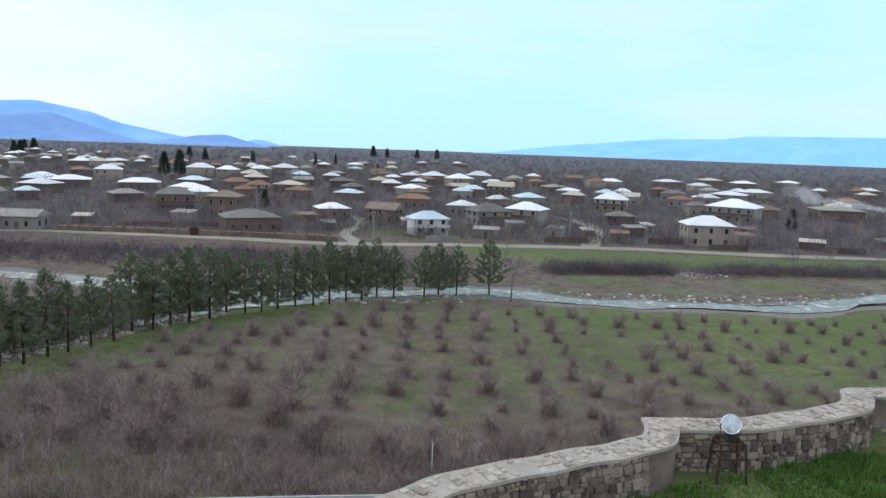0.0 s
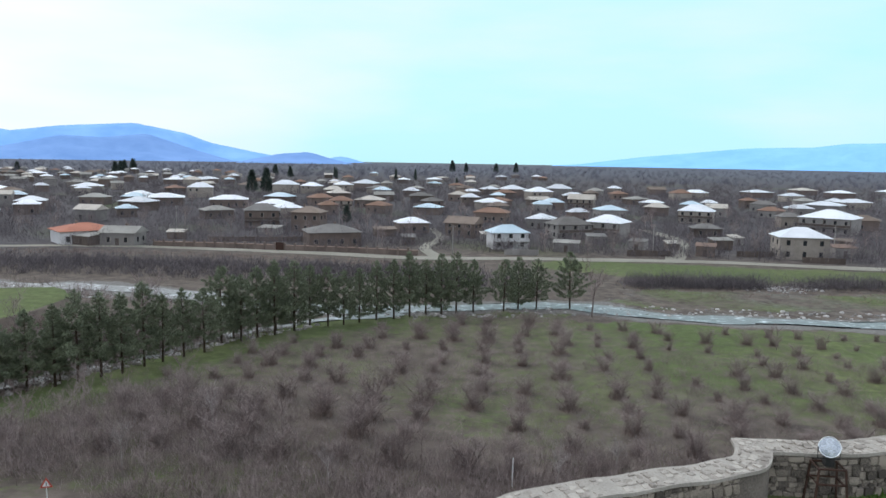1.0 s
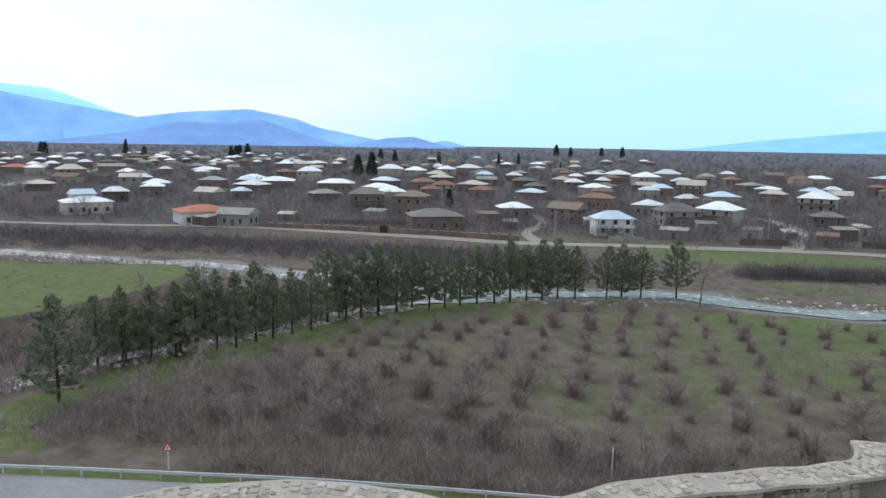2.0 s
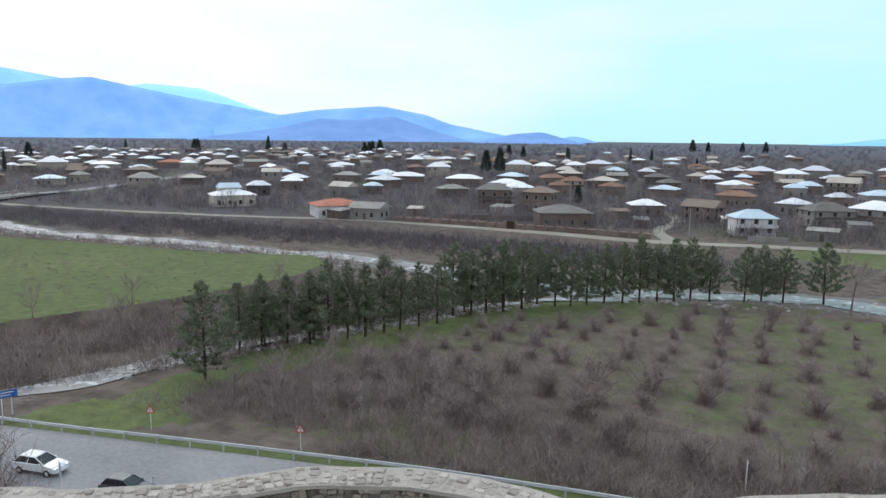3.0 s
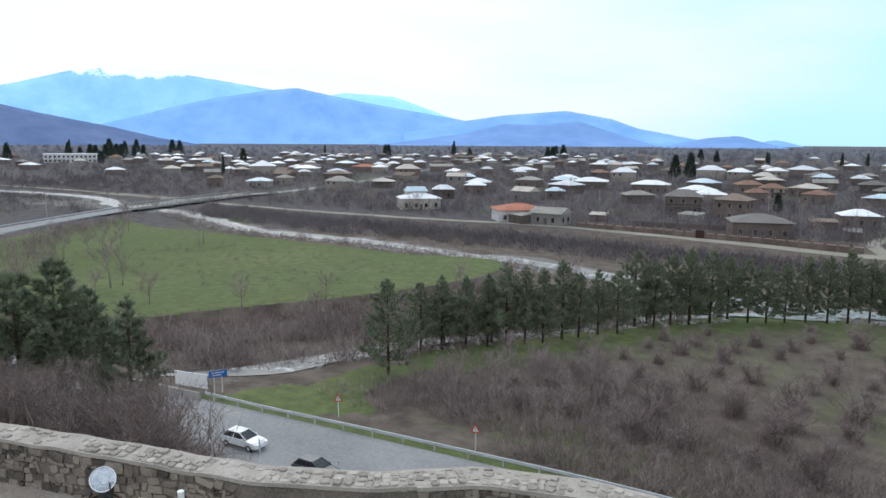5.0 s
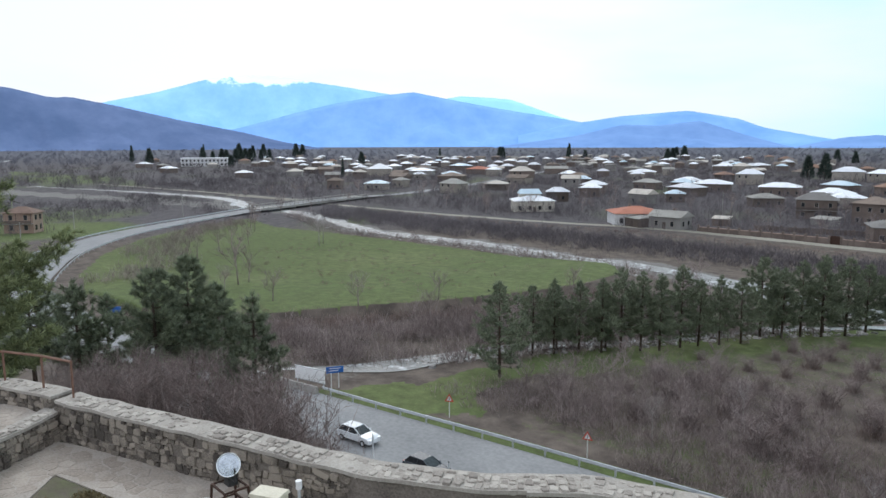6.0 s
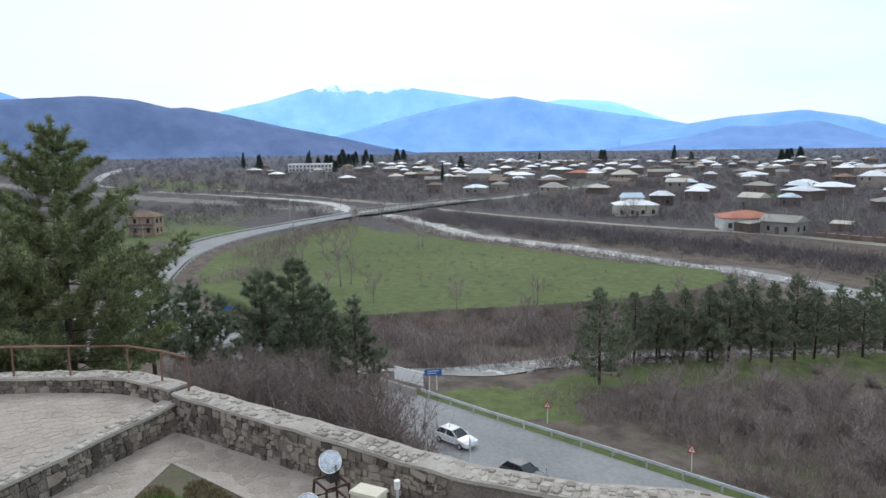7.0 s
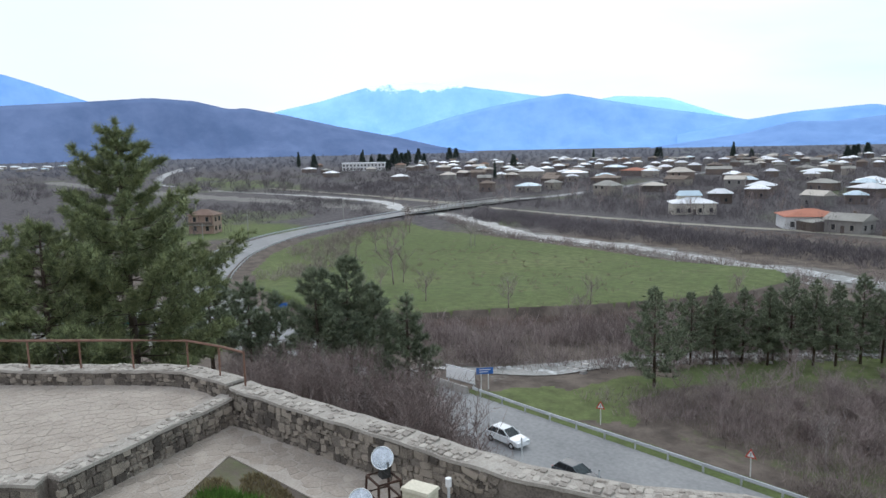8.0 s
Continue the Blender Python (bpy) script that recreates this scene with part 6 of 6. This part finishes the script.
def car(x, y, z, turn, paint, label, scale=1.0):
    """A hatchback, its nose along +x."""
    ob = thing("car", x, y, z, turn)
    prof = [(-2.05, 0.35), (-2.10, 0.62), (-2.02, 0.92), (-1.2, 0.97), (0.75, 0.95), (1.75, 0.83), (2.05, 0.66), (2.08, 0.35)]
    n = len(prof)
    sh = Shape()
    rows = ((-0.82, 0.03), (-0.72, 0.0), (0.72, 0.0), (0.82, 0.03))
    for yy, dz in rows:
        sh.v += [(px * (0.985 if abs(yy) > 0.8 else 1), yy, pz - (dz if pz > 0.7 else -dz)) for px, pz in prof]
    for r in range(3):
        sh.f += [(r * n + i, r * n + (i + 1) % n, (r + 1) * n + (i + 1) % n, (r + 1) * n + i) for i in range(n)]
    sh.f += [tuple(reversed(range(n))), tuple(3 * n + i for i in range(n))]
    bpy_body = part("body", sh, paint, ob, smooth=False)
    cab = Shape().add([(-1.85, -.74, .95), (0.95, -.74, .94), (0.95, .74, .94), (-1.85, .74, .95), (-1.35, -.58, 1.40), (0.10, -.58, 1.42), (0.10, .58, 1.42), (-1.35, .58, 1.40)], [(4, 5, 6, 7), (0, 1, 5, 4), (1, 2, 6, 5), (2, 3, 7, 6), (3, 0, 4, 7)])
    part("cabin_glass", cab, GLASS_DARK, ob, "dark tinted windows")
    part("roof", Shape().box(-1.40, 0.14, -.60, .60, 1.402, 1.45, 0.05), paint, ob)
    for yy in (-0.70, 0.70):
        s = 1 if yy > 0 else -1
        for x0, x1, t in ((-0.55, -0.45, 0.0), (0.98, 0.10, 0.0), (-1.85, -1.36, 0.0)):
            part("pillar", Shape().tube([(x0, yy + 0.035 * s, 0.95), (x1, yy - 0.11 * s, 1.42)], [0.045, 0.04], 4), paint, ob)
    for wx in (-1.3, 1.3):
        for s in (-1, 1):
            w = part("wheel", Shape().lathe([(0.12, -0.09), (0.29, -0.09), (0.31, -0.05), (0.31, 0.05), (0.29, 0.09), (0.12, 0.09)], 16, Matrix.Translation((wx, s * 0.76, 0.31)) @ Matrix.Rotation(radians(90), 4, "X")), TYRE, ob, "black tyre")
            part("rim", Shape().lathe([(0, 0.095), (0.17, 0.095), (0.18, 0.07)], 12, Matrix.Translation((wx, s * 0.76, 0.31)) @ Matrix.Rotation(radians(-90 * s), 4, "X")), STEEL, w)
    for s in (-1, 1):
        part("headlight", Shape().box(1.98, 2.085, s * 0.58 - 0.15, s * 0.58 + 0.15, 0.60, 0.74), CHROME, ob)
        part("tail_light", Shape().box(-2.12, -2.06, s * 0.62 - 0.1, s * 0.62 + 0.1, 0.66, 0.88), REDPAINT, ob)
        part("mirror", Shape().box(0.62, 0.75, s * 0.86 - 0.08, s * 0.86 + 0.08, 0.95, 1.07), paint, ob)
    part("bumper", Shape().box(2.05, 2.14, -0.74, 0.74, 0.36, 0.54, 0.02), paint, ob)
    ob.scale = (scale, scale, scale)
    return tagged(ob, label, "car", "parked cars")


car(-48.0, 34.0, 0.10, 10, WHITE_CAR, "white hatchback parked at the roadside", 0.93)
car(-39.4, 34.2, 0.08, 8, DARK_CAR, "dark hatchback parked at the roadside", 0.9)
for x, y, turn, paint, label in ((-121, -0.5, 70, WHITE_CAR, "white car in the parking yard"), (-119.5, 3, 80, DARK_CAR, "dark car in the parking yard"), (-117, 6.5, 75, BLUE_CAR, "blue car in the parking yard"), (-114.5, 9, 70, SILVER_CAR, "silver car in the parking yard"),
                                 (-112.5, 12, 65, GREEN_CAR, "green car in the parking yard"), (-110.8, 15, 70, WHITE_CAR, "white car in the parking yard"), (-109.5, 18.5, 70, SILVER_CAR, "silver car in the parking yard"), (-124, -5, 75, SILVER_CAR, "silver car in the parking yard"), (-118, 14, 20, WHITE_CAR, "white car in the parking yard")):
    car(x, y, float(height(x, y)) + 0.03, turn, paint, label)

# bridge over the river
bridge = thing("bridge")
P0, P1 = Vector((-241.5, 127, 0)), Vector((-266.5, 193, 0))
along = (P1 - P0).normalized()
rz = math.degrees(math.atan2(along.y, along.x))
bridge.matrix_basis = pose(P0.x, P0.y, 0, 0, 0, rz)
L = (P1 - P0).length
part("deck", Shape().box(0, L, -4.0, 4.0, 0.62, 1.22), CONCRETE, bridge)
for s in (-1, 1):
    par = part("parapet", Shape().box(0, L, s * 3.85 - 0.12, s * 3.85 + 0.12, 2.1, 2.3).box(0, L, s * 3.85 - 0.12, s * 3.85 + 0.12, 1.222, 1.42), CONCRETE, bridge, "pale concrete balustrade")
    for i in range(28):
        part("baluster", Shape().box(1 + i * (L - 2) / 27 - .12, 1 + i * (L - 2) / 27 + .12, s * 3.85 - .09, s * 3.85 + .09, 1.421, 2.099), CONCRETE, par)
for q in (0.28, 0.52, 0.76):
    part("pier", Shape().box(L * q - .5, L * q + .5, -3.2, 3.2, -1.5, 0.619), CONCRETE, bridge)
tagged(bridge, "low pale concrete road bridge over the river", "bridge")

# brick garden fence along the far track
FENCE_POST = Shape().box(-0.25, 0.25, -0.25, 0.25, 0, 1.9).box(-0.32, 0.32, -0.32, 0.32, 1.901, 2.05, 0.1).mesh("post", WALLS["brick"])
FENCE = sweep([(-101, 188.6), (-79, 189.6), (-65.5, 189.0), (-48, 188.4), (-27, 186.2)], 27)
fence = thing("brick_fence")
for a, b in zip(FENCE[:-1], FENCE[1:]):
    d, c = b - a, (a + b) / 2
    ang = math.degrees(math.atan2(d[1], d[0]))
    n = np.linalg.norm(d) / 2
    put("post", FENCE_POST, fence, m=pose(a[0], a[1], -0.05, 0, 0, ang))
    if abs(c[0] + 65.3) > 1.6:
        pan = part("panel", Shape().box(-n + .26, n - .26, -0.12, 0.12, 0, 1.35), WALLS["brick"], fence)
        pan.matrix_basis = pose(c[0], c[1], -0.05, 0, 0, ang)
        part("cap", Shape().box(-n + .26, n - .26, -0.2, 0.2, 1.352, 1.5, 0.05), WALLS["ruin"], pan, "orange brick capping")
    else:
        part("gate", Shape().box(-n + .3, n - .3, -0.06, 0.06, 0.05, 2.1), RUST, fence, "dark red metal gate").matrix_basis = pose(c[0], c[1], -0.05, 0, 0, ang)
tagged(fence, "long dull brick garden fence with orange capping", "fence")
inner = thing("brick_fence")
for i in range(8):
    put("post", FENCE_POST, inner, m=pose(-92 + i * 3.4, 203.5 + i * 0.9, -0.3, 0, 0, 15))
    part("panel", Shape().box(0.26, 3.2, -0.12, 0.12, 0, 1.4), WALLS["brick"], inner).matrix_basis = pose(-92 + i * 3.4, 203.5 + i * 0.9, -0.05, 0, 0, 15)
tagged(inner, "low dull brick fence inside the garden", "fence")


def utility_pole(x, y, tall=8.0):
    ob = thing("utility_pole", x, y, float(height(x, y)) - 0.1, random.Random(int(x)).uniform(0, 180))
    part("shaft", Shape().tube([(0, 0, 0), (0, 0, tall)], [0.14, 0.1], 8), CONCRETE, ob)
    part("crossarm", Shape().box(-0.8, 0.8, -0.05, 0.05, tall - 0.7, tall - 0.55), WALLS["brown"], ob)
    for q in (-0.7, 0.0, 0.7):
        part("insulator", Shape().tube([(q, 0, tall - 0.55), (q, 0, tall - 0.35)], [0.05, 0.03], 6), WHITEPAINT, ob)
    return tagged(ob, "weathered concrete utility pole with a crossarm", "utility pole", "utility poles")


for x, y in ((-18.7, 191.5), (-181, 38.5), (-208, 57), (36, 207), (-64, 247), (-120, 240), (90, 222), (-240, 100), (-150, 24)):
    utility_pole(x, y)


def shed(x, y, w, d, h, wall, roof, turn, label):
    ob = thing("shed", x, y, float(height(x, y)) - 0.05, turn)
    part("wall", Shape().box(-w / 2, w / 2, -d / 2, d / 2, 0, h), WALLS[wall], ob)
    part("roof", Shape().add([(-w / 2 - .3, -d / 2 - .3, h - .05), (w / 2 + .3, -d / 2 - .3, h - .05), (w / 2 + .3, d / 2 + .3, h + .55), (-w / 2 - .3, d / 2 + .3, h + .55), (-w / 2 - .3, -d / 2 - .3, h + .05), (w / 2 + .3, -d / 2 - .3, h + .05), (w / 2 + .3, d / 2 + .3, h + .65), (-w / 2 - .3, d / 2 + .3, h + .65)],
                             [(3, 2, 1, 0), (4, 5, 6, 7), (0, 1, 5, 4), (1, 2, 6, 5), (2, 3, 7, 6), (3, 0, 4, 7)]), ROOFS[roof], ob)
    part("door", Shape().box(-0.5, 0.5, -d / 2 - 0.05, -d / 2 - 0.003, 0, min(1.9, h - .1)), WALLS["brown"], ob)
    return tagged(ob, label, "shed", "village sheds")


rnd = random.Random(44)
for x, y in ((50, 206), (43, 217), (33, 214), (105, 206), (12, 205), (-34, 212), (58, 222), (88, 212), (130, 212), (-45, 232), (22, 226), (-104, 208), (-119.5, 187), (-82, 228), (150, 225), (-10, 228), (66, 236), (98, 236)):
    shed(x, y, rnd.uniform(3.5, 7), rnd.uniform(3, 4.5), rnd.uniform(2.1, 2.9), rnd.choice(("brown", "brick", "grey", "brown")), rnd.choice(("grey", "brown", "slate", "rust", "cream")), rnd.uniform(-30, 30), "small patched wooden shed in a village garden")
for x, y, n in ((-5, 193.5, 4), (-2, 194, 3), (58, 205, 7), (72, 196, 5), (104, 197, 6), (28, 200, 6), (140, 199, 6)):
    gf = thing("garden_fence", x, y, 0.0, rnd.uniform(-8, 8))
    for i in range(n):
        part("panel", Shape().box(i * 2.05, i * 2.05 + 1.98, -0.04, 0.04, 0.0, 1.55), WALLS["grey" if n < 5 else "brown"], gf)
    tagged(gf, "weathered board garden fence by the track", "fence", "garden fences")


def pebbles(name, line, half, count, seed, label):
    """Boulders and cobbles strewn on the river gravel, too many to count."""
    q = np.random.RandomState(seed)
    p = scatter(line, half, count, seed)
    cube = np.array([(-1, -1, -0.4), (1, -1, -0.4), (1, 1, -0.4), (-1, 1, -0.4), (-0.6, -0.5, 1), (0.5, -0.6, 0.9), (0.6, 0.5, 1), (-0.5, 0.6, 0.8)])
    quads = np.array([(4, 5, 6, 7), (0, 1, 5, 4), (1, 2, 6, 5), (2, 3, 7, 6), (3, 0, 4, 7)])
    verts, faces = [], []
    for i, (x, y) in enumerate(p):
        s, t = q.uniform(0.12, 0.42), q.uniform(0, 6.283)
        c = cube * (s * q.uniform(0.7, 1.4), s, s * 0.7)
        c = np.stack([c[:, 0] * np.cos(t) - c[:, 1] * np.sin(t), c[:, 0] * np.sin(t) + c[:, 1] * np.cos(t), c[:, 2]], 1) + (x, y, float(height(x, y)))
        verts.append(c)
        faces.append(quads + 8 * i)
    return tagged(put(name, mesh_of(name, np.vstack(verts), np.vstack(faces), COBBLE)), label, "stones", kind="stuff")


COBBLE = material("river_cobble", (0.20, 0.19, 0.18), (0.50, 0.48, 0.46), 0.9, 0.5, 8, 0.2, island_vary=0.8)
pebbles("river_stones", [(-225, 134), (-170, 121), (-138, 123), (-98, 123), (-58, 119), (-20, 115.5), (22, 126), (60, 128), (100, 142)], (4, 4), 900, 91, "pale boulders and cobbles along the river gravel")
pebbles("creek_stones", [(-62, 52), (-57.5, 65), (-52.5, 74), (-47, 83), (-40, 95), (-32, 105)], (2.4, 2.4), 420, 92, "grey boulders in the side stream")
pebbles("bank_rubble", [(48, 156), (53, 154), (58, 158)], (4, 4), 110, 93, "tipped pale rubble on the river bank")


# ---- smoke from garden fires ----
SMOKE = bpy.data.materials.new("thin_smoke")
SMOKE.use_nodes = True
sm_n = SMOKE.node_tree.nodes
sm_n["Principled BSDF"].inputs["Base Color"].default_value = (0.93, 0.95, 0.97, 1)
sm_n["Principled BSDF"].inputs["Roughness"].default_value = 1.0
sm_n["Principled BSDF"].inputs["Specular IOR Level"].default_value = 0.0
sm_n["Principled BSDF"].inputs["Alpha"].default_value = 0.07


def smoke(pts, width, count, seed, label):
    """A drifting plume: many thin uneven puffs along a line."""
    q = np.random.RandomState(seed)
    line = sweep(pts, 60)
    ball = bmesh.new()
    bmesh.ops.create_icosphere(ball, subdivisions=2, radius=1.0)
    verts0 = np.array([v.co for v in ball.verts])
    faces0 = [[v.index for v in fc.verts] for fc in ball.faces]
    ball.free()
    sh = Shape()
    for i in range(count):
        u = q.uniform(0, 1) ** 1.3
        c = line[int(u * 59)]
        w = width * (0.35 + 0.9 * u) * q.uniform(0.5, 1.2)
        c = c + q.normal(0, 0.35, 3) * width * (0.25 + u) * (1, 1, 0.6)
        bump = np.array([1 + 0.45 * noise.noise((v[0] * 1.6 + i, v[1] * 1.6, v[2] * 1.6)) for v in verts0])
        sh.add(verts0 * bump[:, None] * w * q.uniform(0.6, 1.3, 3) * (1.3, 1.3, 0.8) + c, faces0)
    ob = put("smoke", sh.mesh("smoke", SMOKE, True))
    ob.visible_shadow = False
    return tagged(ob, label, "smoke", kind="stuff")


smoke([(184, 300, 3), (179, 300, 6), (170, 302, 7), (160, 306, 8), (150, 312, 12)], 2.6, 46, 3, "pale bluish smoke drifting from a garden fire")
